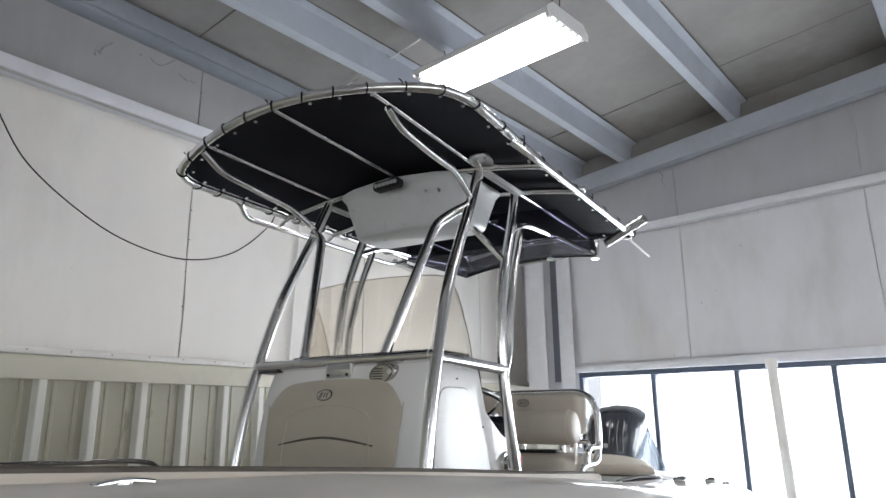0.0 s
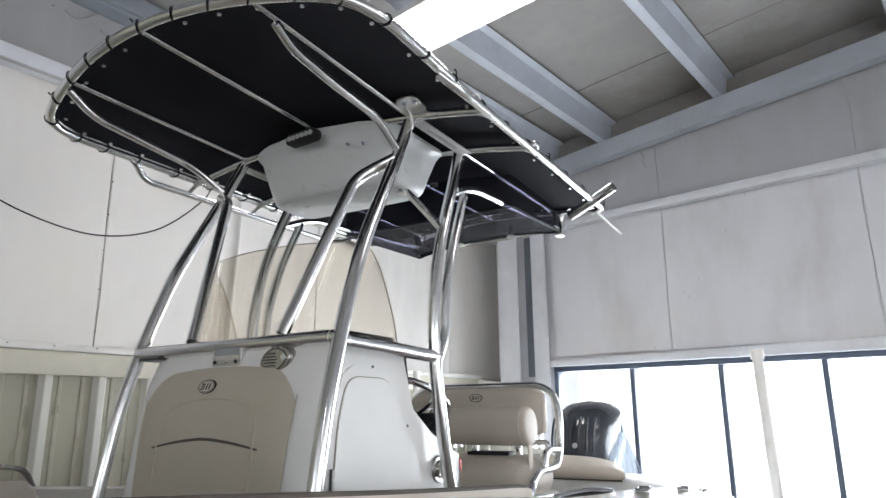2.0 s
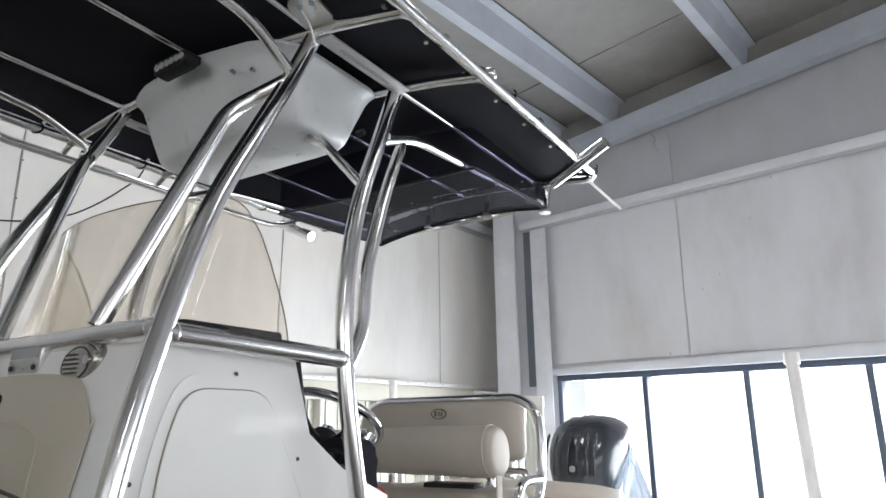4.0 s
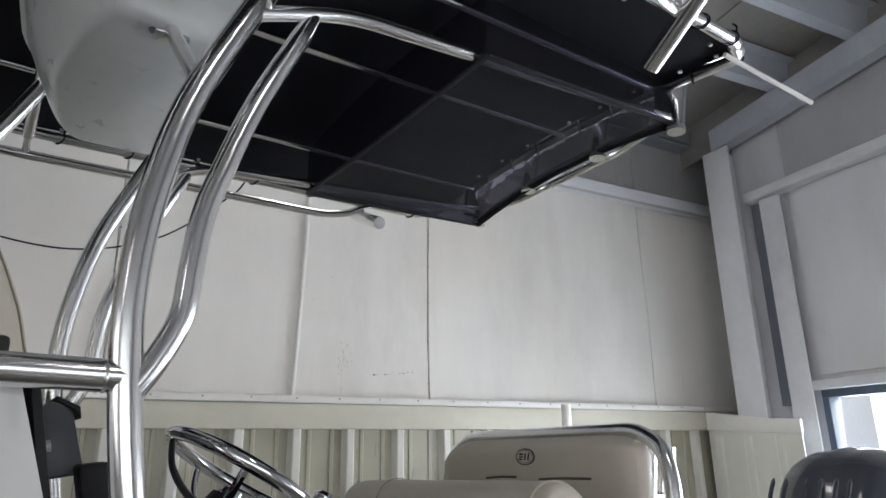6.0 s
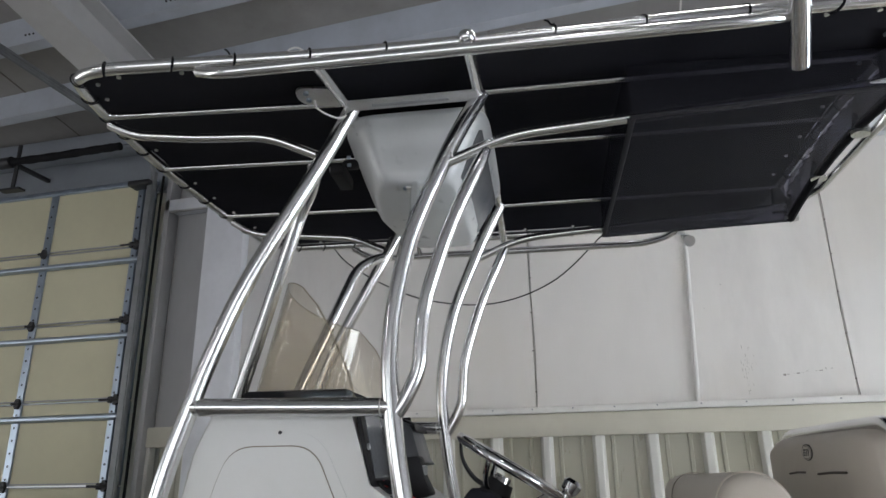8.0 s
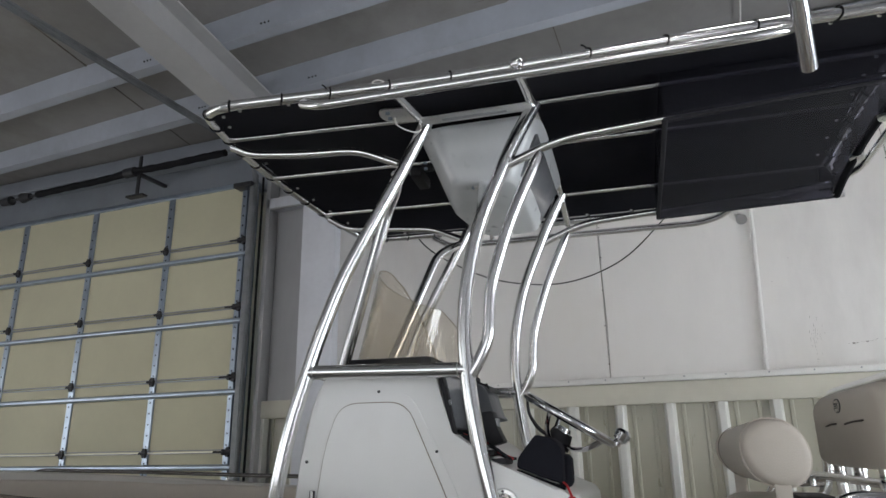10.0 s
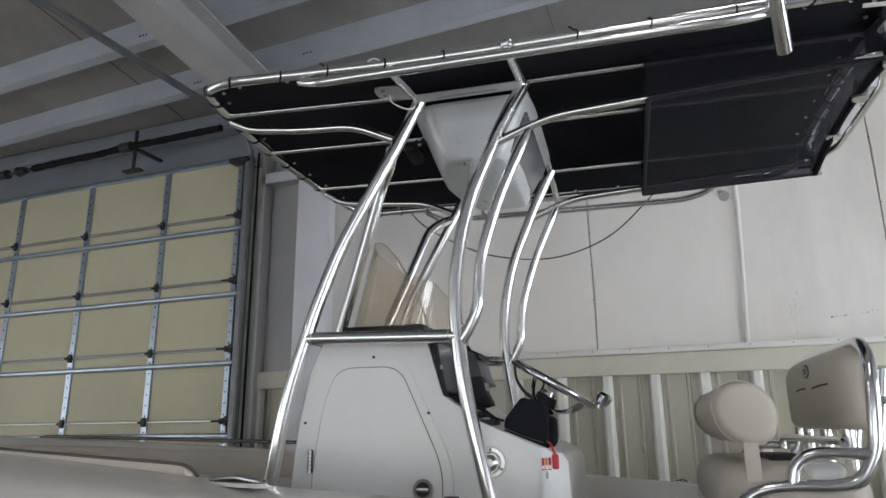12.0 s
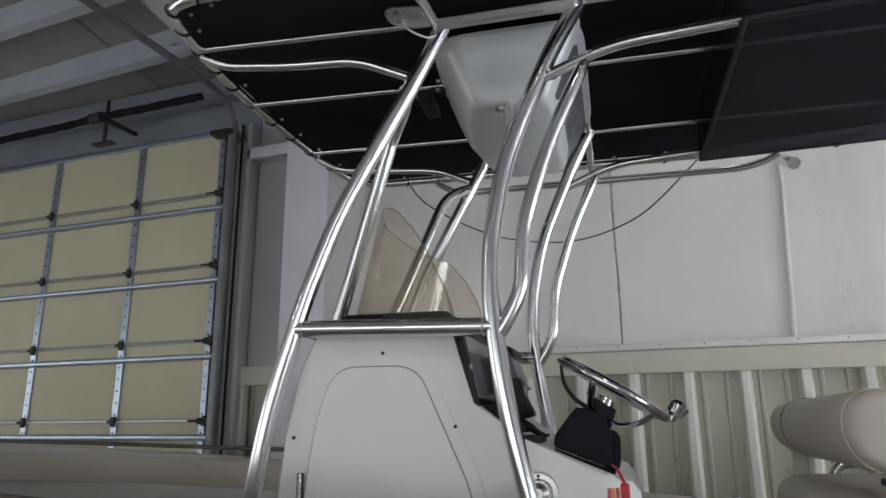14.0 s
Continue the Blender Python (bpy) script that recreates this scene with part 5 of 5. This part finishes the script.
arch = curve([(-0.20, 0, 1.60), (-0.205, 0, 1.90), (-0.17, 0, 1.985), (0.0, 0, 2.015), (0.17, 0, 1.985), (0.205, 0, 1.90), (0.20, 0, 1.60)], 6)
part("piping", sweep([(p.x, front_at(p.x, p.z) - 0.0135, p.z) for p in arch], 0.005, 6), CONSOLEPAD, cush)


def badge(parent, x, y, z, lean=0.0):
    """An oval maker's mark, as plain shapes, laid on a face that leans."""
    def laid(own):
        for v in own.verts:
            v.co.y += lean * (v.co.z - z)
        return own

    rings = [[(math.cos(a) * w + x, math.sin(a) * h + z) for a in (2 * math.pi * k / 32 for k in range(32))] for w, h in ((0.037, 0.0215), (0.034, 0.0188), (0.0315, 0.0168), (0.030, 0.0155))]
    b = part("badge", laid(prism(rings[0], y + 0.004, y - 0.003, axis=1)), PLASTIC, parent, "dark oval mark")
    part("field", laid(prism(rings[1], y - 0.003, y - 0.0036, axis=1)), VINYL, b)
    part("ring", laid(prism(rings[2], y - 0.0036, y - 0.0040, axis=1)), PLASTIC, b)
    part("field", laid(prism(rings[3], y - 0.0040, y - 0.0044, axis=1)), VINYL, b)
    # slanting strokes
    for dx, w, z0, z1 in ((-0.021, 0.014, 0.004, 0.009), (-0.021, 0.014, -0.0025, 0.0015), (-0.021, 0.014, -0.009, -0.005), (0.000, 0.005, -0.009, 0.009), (0.013, 0.005, -0.009, 0.009)):
        own = box((x + dx, y - 0.0052, z + z0), (x + dx + w, y - 0.0044, z + z1))
        for v in own.verts:
            v.co.x += 0.22 * (v.co.z - z)
        part("bar", laid(own), PLASTIC, b)


badge(cush, -0.026, front_at(-0.03, 2.05) - 0.0155, 2.051, 0.30)
# oval vent and plate on the upper front
VX, VY, VZ = 0.216, front_at(0.216, 2.12) + 0.010, 2.124
ov = [(math.cos(a) * 0.063 + VX, math.sin(a) * 0.041 + VZ + 0.008 * math.cos(a)) for a in (2 * math.pi * k / 32 for k in range(32))]
v = part("vent", prism(ov, VY - 0.020, VY + 0.03, axis=1, bev=0.008, seg=3), PEWTER, console, "oval stainless vent")
ov = [(math.cos(a) * 0.045 + VX - 0.003, math.sin(a) * 0.030 + VZ + 0.006 * math.cos(a)) for a in (2 * math.pi * k / 28 for k in range(28))]
rim_ov = [(math.cos(a) * 0.049 + VX - 0.003, math.sin(a) * 0.033 + VZ + 0.006 * math.cos(a)) for a in (2 * math.pi * k / 28 for k in range(28))]
part("grille_rim", prism(rim_ov, VY - 0.0208, VY - 0.019, axis=1), DARKSTEEL, v)
part("grille", prism(ov, VY - 0.0215, VY - 0.019, axis=1), PEWTER, v)
for k in range(5):
    w = 0.032 - 0.004 * abs(k - 2)
    part("slot", box((VX - 0.012 - w, VY - 0.024, VZ - 0.020 + k * 0.009), (VX - 0.012 + w * 0.6, VY - 0.021, VZ - 0.0167 + k * 0.009)), DARKSTEEL, v)
part("screw", disc((VX + 0.038, VY - 0.0205, VZ + 0.006), (0, -1, 0), 0.010, 0.005, 12), CHROME, v)
PY = front_at(-0.03, 2.125)
pl = part("plate", prism(round_poly([(-0.058, 2.112), (0.059, 2.112), (0.069, 2.124), (0.069, 2.168), (-0.058, 2.168)], 0.006, 3), PY - 0.004, PY + 0.03, axis=1, bev=0.002), ALU_DULL, console, "dull metal bracket plate")
part("plate_fold", box((-0.050, PY - 0.0055, 2.147), (0.060, PY - 0.003, 2.170)), GREYPLATE, pl)
for x in (-0.044, 0.048):
    part("screw", disc((x, PY - 0.004, 2.127), (0, -1, 0), 0.006, 0.004, 8), DARKSTEEL, pl)
part("belt_stop", box((-0.43, -0.283, 2.148), (-0.33, -0.250, 2.166), 0.003), GREYPLATE, console, "folded steel bracket")
part("belt_stop", box((-0.425, -0.288, 2.150), (-0.315, -0.25, 2.158), 0.001), DARKSTEEL, console)
part("top_gasket", box((-0.36, -0.16, 2.150), (0.36, 0.125, 2.219), 0.008), RUBBER, console, "black gasket under the windshield")
part("compass", disc((0.225, -0.10, 2.17), (0, 0, 1), 0.045, 0.055, 20, r2=0.03), PVC, console, "small white dome")
# drink holder ring on the side
FX = side_x(1.77)
ring = part("side_speaker", disc((FX, 0.350, 1.775), (1, 0, 0), 0.047, 0.008, 28, r2=0.043), ALU_DULL, console, "round stainless fitting")
part("collar", disc((FX + 0.008, 0.350, 1.775), (1, 0, 0), 0.033, 0.012, 24, r2=0.029), PEWTER, ring)
part("dome", disc((FX + 0.020, 0.350, 1.775), (1, 0, 0), 0.024, 0.014, 24, r2=0.012), ALU_DULL, ring)
for k in range(3):
    a = radians(90 + 120 * k)
    part("screw", disc((FX + 0.008, 0.350 + 0.038 * math.cos(a), 1.775 + 0.038 * math.sin(a)), (1, 0, 0), 0.004, 0.003, 8), DARKSTEEL, ring)
# dash: screens, throttle, stickers
scr = part("dash_screen", prism([(0.150, 2.178), (0.162, 2.178), (0.206, 1.972), (0.192, 1.972)], -0.34, 0.382, axis=0, bev=0.003), PLASTIC, console, "black chart plotter frame")
part("glass", prism([(0.166, 2.155), (0.1695, 2.155), (0.203, 1.995), (0.1995, 1.995)], 0.02, 0.35, axis=0), SCREEN, scr)
part("button", disc((0.37, 0.185, 2.07), (0, 1, 0.2), 0.008, 0.006, 10), GREYPLATE, scr)
dsp = part("display", prism(round_poly([(0.190, 2.138), (0.215, 2.152), (0.244, 2.135), (0.270, 2.045), (0.285, 2.03), (0.21, 2.02)], 0.010, 3), -0.10, 0.10, axis=0, bev=0.004), DISPLAY, console, "grey display unit")
part("display_hood", prism([(0.212, 2.153), (0.248, 2.137), (0.258, 2.122), (0.254, 2.142), (0.216, 2.159)], -0.102, 0.102, axis=0), PLASTIC, dsp)
part("radio", prism(round_poly([(0.245, 2.045), (0.292, 2.050), (0.304, 1.998), (0.328, 1.950), (0.27, 1.935)], 0.010, 3), 0.165, 0.235, axis=0, bev=0.006), PLASTIC, console, "black handheld unit")
for k in range(3):
    part("radio_key", box((0.180 + k * 0.016, 0.293, 2.0), (0.190 + k * 0.016, 0.306, 2.025), 0.002), GREYPLATE, console)
for k, (y, z) in enumerate(((0.20, 1.975), (0.23, 1.955), (0.27, 1.93), (0.31, 1.905))):
    part("switch", box((0.25 + 0.02 * (k % 2), y, z - 0.02), (0.33 + 0.015 * k, y + 0.05, z - 0.002), 0.005), PLASTIC, console)
for k in range(5):
    x0 = 0.22 + 0.03 * k
    part("dash_cable", sweep(curve([(x0, 0.205, 1.985), (x0 + 0.03, 0.235, 1.968 + 0.01 * (k % 2)), (x0 - 0.01, 0.28, 1.945), (x0 + 0.04, 0.325, 1.91 + 0.006 * k), (x0, 0.36, 1.90)], 5), 0.0045, 6), RUBBER if k != 2 else RED, console)


def on_corner(d, w, z0, z1, proud):
    """A flat label on the slanting aft corner, d along it and w wide."""
    own = box((0, d, z0), (proud, d + w, z1))
    for v in own.verts:
        u, k = v.co.x, v.co.y
        v.co.x, v.co.y = 0.399 - 0.497 * k + 0.868 * u, 0.500 + 0.868 * k + 0.497 * u
    return own


for d, mt, words in ((0.004, RED, "red warning sticker"), (0.015, ORANGE, "orange warning sticker"), (0.026, RED, "red warning sticker")):
    stk = part("sticker", on_corner(d, 0.0085, 1.752, 1.788, 0.0015), mt, console, words)
    part("print_band", on_corner(d + 0.001, 0.0065, 1.756, 1.766, 0.002), PVC, stk)
    for k in range(3):
        part("print_bar", on_corner(d + 0.0015, 0.0055, 1.770 + k * 0.005, 1.7715 + k * 0.005, 0.002), PLASTIC, stk)
part("print_bar", on_corner(0.015, 0.008, 1.728, 1.749, 0.0015), GREYPLATE, console)
ws = thing("windshield", "curved smoke-tinted acrylic windshield on the console", "windshield", BOAT)
bm = bmesh.new()
plan = curve([(-0.374, 0.150, 0), (-0.378, 0.08, 0), (-0.374, -0.06, 0), (-0.335, -0.152, 0), (-0.16, -0.203, 0), (0.0, -0.215, 0), (0.16, -0.203, 0), (0.32, -0.152, 0), (0.359, -0.06, 0), (0.363, 0.08, 0), (0.36, 0.150, 0)], 8)
EDGE = [(-0.2, 2.525), (-0.15, 2.522), (-0.10, 2.512), (-0.063, 2.500), (0.015, 2.446), (0.07, 2.380), (0.108, 2.303), (0.13, 2.248), (0.142, 2.20), (0.15, 2.185)]


def edge_z(y):
    for (y0, z0), (y1, z1) in zip(EDGE, EDGE[1:]):
        if y <= y1:
            return z0 + (z1 - z0) * (y - y0) / (y1 - y0)
    return EDGE[-1][1]


inner_r, outer_r = [], []
for p in plan:
    top = edge_z(p.y + (0.025 if p.x < 0 and p.y > -0.1 else 0))
    col_o, col_i = [], []
    for k in range(7):
        z = 2.17 + (top - 2.17) * k / 6
        lean = 0.24 * (z - 2.17) * min(1, max(0, (0.08 - p.y) / 0.22))
        col_o.append(bm.verts.new((p.x * (1 - 0.01 * (z - 2.17)), p.y + lean, z)))
        col_i.append(bm.verts.new((p.x * (1 - 0.01 * (z - 2.17)) * 0.988, p.y + lean + 0.004, z)))
    outer_r.append(col_o)
    inner_r.append(col_i)
n = len(plan)
for i in range(n - 1):
    for k in range(6):
        bm.faces.new((outer_r[i][k], outer_r[i + 1][k], outer_r[i + 1][k + 1], outer_r[i][k + 1]))
        bm.faces.new((inner_r[i][k], inner_r[i][k + 1], inner_r[i + 1][k + 1], inner_r[i + 1][k]))
    bm.faces.new((outer_r[i][6], outer_r[i + 1][6], inner_r[i + 1][6], inner_r[i][6]))
rim_line = [c[6].co.copy() for c in outer_r]
part("acrylic", bm, TINT, ws, sharp=60)
part("edge", sweep(rim_line, 0.0016, 6), EDGEDARK, ws)
part("base_gasket", sweep([(p.x, p.y, 2.187) for p in plan], 0.009, 8), RUBBER, ws, "black gasket strip")

# ---- steering wheel ----
wheel = thing("steering_wheel", "polished stainless steering wheel with a spinner knob", "steering wheel", BOAT @ Matrix.Translation((0.17, 0.529, 2.019)) @ look((0, 0, 0), (0, 0.516, 0.856)))
R = 0.150
part("rim", sweep([(R * math.cos(a), R * math.sin(a), 0) for a in (2 * math.pi * k / 48 for k in range(48))], 0.0135, 12, closed=True), CHROME, wheel)
for k in range(5):
    a = 90 + 72 * k
    c, q = math.cos(radians(a)), math.sin(radians(a))
    wide_spoke = k in (0, 3)
    line = curve([(0.02 * c, 0.02 * q, 0.078), (0.07 * c, 0.07 * q, 0.074), (0.115 * c, 0.115 * q, 0.052), (0.14 * c, 0.14 * q, 0.022), (R * c, R * q, 0.002)], 5)
    part("spoke", sweep(line, [(0.020 if wide_spoke else 0.009) - (0.010 if wide_spoke else 0.002) * i / (len(line) - 1) for i in range(len(line))], 10, squash=0.35), PLASTIC if k == 0 else CHROME, wheel)
part("hub", disc((0, 0, 0.045), (0, 0, 1), 0.034, 0.05, 20, r2=0.045), PLASTIC, wheel)
part("hub_cap", disc((0, 0, 0.030), (0, 0, 1), 0.022, 0.02, 20, r2=0.028), CHROME, wheel)
part("shaft", sweep([(0, 0, 0.08), (0, 0, 0.17)], 0.022, 12), CHROME, wheel)
part("column_nut", disc((0, 0, 0.10), (0, 0, 1), 0.03, 0.03, 6), CHROME, wheel)
part("spinner_knob", sweep([(0, -R - 0.012, 0.0), (0, -R - 0.012, -0.012), (0, -R - 0.014, -0.02), (0, -R - 0.016, -0.045), (0, -R - 0.016, -0.055)], [0.012, 0.012, 0.022, 0.027, 0.018], 16), CHROME, wheel)
boot = thing("helm_cover", "crumpled black fabric cover on the throttle", "cover", BOAT)
bm = prism([(0.440, 1.968), (0.487, 1.960), (0.512, 1.938), (0.522, 1.895), (0.518, 1.825), (0.455, 1.849), (0.383, 1.876), (0.388, 1.905), (0.410, 1.932)], 0.215, 0.352, axis=0)
bmesh.ops.bevel(bm, geom=list(bm.edges), offset=0.010, segments=2, affect="EDGES", profile=0.6)
bmesh.ops.subdivide_edges(bm, edges=list(bm.edges), cuts=3, use_grid_fill=True)
bmesh.ops.triangulate(bm, faces=[fc for fc in bm.faces if len(fc.verts) > 4])
for v in bm.verts:
    d = noise.noise(v.co * 14) * 0.006 + noise.noise(v.co * 50) * 0.003
    v.co += Vector((d, d * 0.5, d * 0.4))
part("fabric", bm, CANVAS, boot, sharp=60)
part("hem", sweep(curve([(0.355, 0.385, 1.868), (0.357, 0.455, 1.842), (0.355, 0.524, 1.818)], 5), 0.005, 6), STRAP, boot)
bm = pad((0.19, 0.495, 1.815), (0.30, 0.538, 1.912), 0.026, cuts=5)
for v in bm.verts:
    d = noise.noise(v.co * 18 + Vector((3, 1, 2))) * 0.008
    v.co += Vector((d, d * 0.6, d * 0.5))
part("folded_flap", bm, CANVAS, boot, sharp=60)
tag = thing("safety_lanyard", "red coiled kill-switch lanyard on the dash", "lanyard", BOAT)
part("tag", pad((0.370, 0.532, 1.754), (0.383, 0.553, 1.798), 0.006), RED, tag)
part("cord", sweep(curve([(0.345, 0.512, 1.838), (0.360, 0.528, 1.826), (0.377, 0.543, 1.796)], 5), 0.0034, 6), RED, tag)

# ---- leaning post seat ----
seat = thing("leaning_post", "beige vinyl helm seat with bolsters on an aluminium frame", "boat seat", BOAT @ Matrix.Translation((0.026, -0.012, -0.010)))
bm = pad((-0.42, 1.350, 1.868), (0.368, 1.430, 2.105), 0.039, 0.0, 7)
for v in bm.verts:
    e = max(0, (abs(v.co.x) - 0.25) / 0.16)
    f = (v.co.z - 1.868) / 0.237
    v.co.z += (0.006 - 0.048 * f) * e ** 2.5 - 0.005 * f
    v.co.y += 0.016 * (abs(v.co.x) / 0.41) ** 2
br = part("backrest", bm, VINYL, seat, sharp=60)
badge(br, 0.01, 1.351, 2.052)
for a, b in ((-0.16, -0.03), (0.06, 0.24)):
    part("seam", sweep([(a, 1.350, 1.996), ((a + b) / 2, 1.349, 2.0), (b, 1.350, 2.0)], 0.003, 6), SEAM, br)
BACK = [(0.400, 1.418, 2.070), (0.424, 1.410, 2.010), (0.434, 1.404, 1.925), (0.434, 1.392, 1.815), (0.434, 1.346, 1.739), (0.434, 1.282, 1.727), (0.434, 1.177, 1.729), (0.434, 1.089, 1.716), (0.434, 1.03, 1.66)]
part("back_pipe", sweep(fillet([(0.434, 0.995, 1.0)] + BACK[::-1] + [(0.33, 1.424, 2.110), (-0.33, 1.424, 2.110)] + [(-x, y, z) for x, y, z in BACK] + [(-0.434, 0.995, 1.0)], 0.05, 7), 0.0185, 14), ALU, seat, "polished back frame pipe")
for x in (-0.25, -0.02, 0.22):
    part("back_post", sweep([(x, 1.39, 1.60), (x, 1.39, 1.885)], 0.019, 12), ALU, seat)
# bolster: one long oval roll, a little slimmer towards starboard, with rounded end caps
bm = bmesh.new()
rings = []
N = 30
for xx, k in ((-0.42, 0.62), (-0.412, 0.74), (-0.39, 0.82), (-0.34, 0.87), (-0.10, 0.93), (0.20, 0.98), (0.37, 1.0), (0.392, 0.99), (0.408, 0.95), (0.418, 0.88), (0.423, 0.74)):
    ring = []
    for i in range(N):
        a = 2 * math.pi * i / N
        ca, sa = math.cos(a), math.sin(a)
        ring.append(bm.verts.new((xx, 1.091 + k * 0.083 * math.copysign(abs(ca) ** 0.94, ca) - 0.010 * sa, 1.919 + k * 0.088 * math.copysign(abs(sa) ** 0.94, sa))))
    rings.append(ring)
for a, b in zip(rings, rings[1:]):
    for i in range(N):
        bm.faces.new((a[i], a[(i + 1) % N], b[(i + 1) % N], b[i]))
bm.faces.new(rings[0])
bm.faces.new(rings[-1])
bol = part("bolster", bm, VINYL, seat, sharp=60)
part("piping", sweep([(0.392, 1.091 + 0.0825 * math.copysign(abs(math.cos(a)) ** 0.94, math.cos(a)) - 0.010 * math.sin(a), 1.919 + 0.0875 * math.copysign(abs(math.sin(a)) ** 0.94, math.sin(a))) for a in (2 * math.pi * i / 30 for i in range(30))], 0.0032, 6, closed=True), VINYL, bol)
for xx in (-0.20, 0.13):
    part("seam", sweep([(xx, 1.091 + 0.0785 * math.cos(a) - 0.010 * math.sin(a), 1.919 + 0.084 * math.sin(a)) for a in (2 * math.pi * i / 30 for i in range(30))], 0.0016, 6, closed=True), SOFTSEAM, bol)
part("seat_base", pad((-0.42, 1.005, 1.60), (0.42, 1.39, 1.785), 0.08, 0.0, 8), VINYL, seat)
for s in (1, -1):
    part("strap", box((s * 0.405, 1.075, 1.62), (s * 0.413, 1.115, 1.86), 0.003), VINYL, bol)
    part("arm_pipe", sweep(fillet([(s * 0.434, 1.184, 1.735), (s * 0.434, 1.196, 1.788), (s * 0.434, 1.242, 1.812), (s * 0.434, 1.385, 1.809)], 0.04, 6), 0.0165, 12), ALU, seat)
    part("cross_stub", sweep([(s * 0.30, 1.085, 1.70), (s * 0.435, 1.085, 1.70)], 0.017, 12), ALU, seat)
    for y in (1.525, 1.60):
        part("rod_tube", sweep([(s * 0.235, y, 1.80), (s * 0.235, y + 0.05, 2.07)], 0.024, 16), ALU, seat, "tubular rod holder")
    part("rod_bracket", sweep([(s * 0.235, 1.46, 1.95), (s * 0.235, 1.63, 1.95)], 0.012, 10), ALU, seat)
part("side_cup", pad((0.31, 1.22, 1.69), (0.41, 1.33, 1.785), 0.03, 0.0, 4), GEL, seat, "white side cup")
part("seat_pan", box((-0.43, 0.99, 1.50), (0.43, 1.40, 1.62), 0.02), GEL, seat)
part("tray", box((0.05, 1.17, 1.772), (0.27, 1.255, 1.802), 0.006), PLASTIC, seat, "black tray")
part("grab_bar", sweep(fillet([(-0.40, 1.33, 1.80), (-0.40, 1.33, 1.84), (0.40, 1.33, 1.84), (0.40, 1.33, 1.80)], 0.03, 5), 0.012, 12), ALU, seat)

# ---- outboard motor ----
motor = thing("outboard_motor", "glossy black outboard motor cowling behind the transom", "outboard motor", BOAT)
MX = 0.085
bm = bmesh.new()
rings = []
NM = 40
LVL = [(1.50, 0.15, 2.74, 3.18), (1.56, 0.175, 2.68, 3.24), (1.66, 0.20, 2.63, 3.29), (1.76, 0.216, 2.605, 3.32), (1.84, 0.222, 2.62, 3.34), (1.90, 0.217, 2.65, 3.345), (1.95, 0.203, 2.69, 3.335), (1.985, 0.183, 2.735, 3.31), (2.012, 0.155, 2.785, 3.28), (2.032, 0.118, 2.845, 3.23), (2.044, 0.075, 2.91, 3.16), (2.05, 0.03, 2.98, 3.08)]
for z, w, y0, y1 in LVL:
    ring = []
    for k in range(NM):
        a = 2 * math.pi * k / NM
        ca, sa = math.cos(a), math.sin(a)
        px = w * math.copysign(abs(ca) ** 0.85, ca)
        if px > 0:
            px *= 0.90 + 0.18 * min(1, max(0, (z - 1.60) / 0.32))
        py = math.copysign(abs(sa) ** 0.85, sa)
        flute = 0.007 * math.cos(px * 62) if sa < -0.2 and z > 1.64 else 0.0
        ring.append(bm.verts.new((MX + px, (y0 + y1) / 2 + (y1 - y0) / 2 * py + flute, z + (0.004 * math.cos(px * 62) if z > 2.0 else 0))))
    rings.append(ring)
for a, b in zip(rings, rings[1:]):
    for k in range(NM):
        bm.faces.new((a[k], a[(k + 1) % NM], b[(k + 1) % NM], b[k]))
bm.faces.new(rings[0])
bm.faces.new(rings[-1])
part("cowling", bm, COWL, motor, sharp=50)
for w in (-0.15, -0.10, -0.02, 0.03, 0.085, 0.13):
    part("cowl_rib", sweep(curve([(MX + w, 2.612, 1.72), (MX + w + 0.004, 2.606, 1.80), (MX + w + 0.01, 2.622, 1.88), (MX + w + 0.014, 2.66, 1.945)], 5), [0.004] + [0.008] * 14 + [0.003], 8), COWL, motor)
bm = bmesh.new()
NW = 14
film = []
for j in range(NW + 1):
    v = j / NW
    film.append([bm.verts.new((MX + 0.205 - 0.03 * v + (0.025 + 0.18 * v) * i / NW, 2.90 + 0.012 * math.sin(2.1 * i + 2.2 * v) + 0.008 * math.sin(4.3 * i - 3 * v) + 0.06 * i / NW, 1.90 - 0.43 * v + 0.01 * math.sin(1.3 * i))) for i in range(NW + 1)])
for j in range(NW):
    for i in range(NW):
        bm.faces.new((film[j][i], film[j][i + 1], film[j + 1][i + 1], film[j + 1][i]))
part("plastic_wrap", bm, WRAP, motor, "crumpled clear plastic film", 60)
part("cowl_seam", prism([(MX - 0.17, 2.70), (MX + 0.13, 2.70), (MX + 0.14, 3.22), (MX - 0.18, 3.22)], 1.585, 1.598, axis=2), PLASTIC, motor)
part("midsection", pad((MX - 0.13, 2.80, 0.75), (MX + 0.13, 3.15, 1.56), 0.08), COWL, motor)
part("bracket", box((-0.12, 2.655, 1.2), (0.20, 2.82, 1.54), 0.02), DARKSTEEL, motor)
part("badge_dot", disc((0.097, 2.605, 1.758), (0, -1, 0.1), 0.017, 0.010, 16), GREYPLATE, motor)
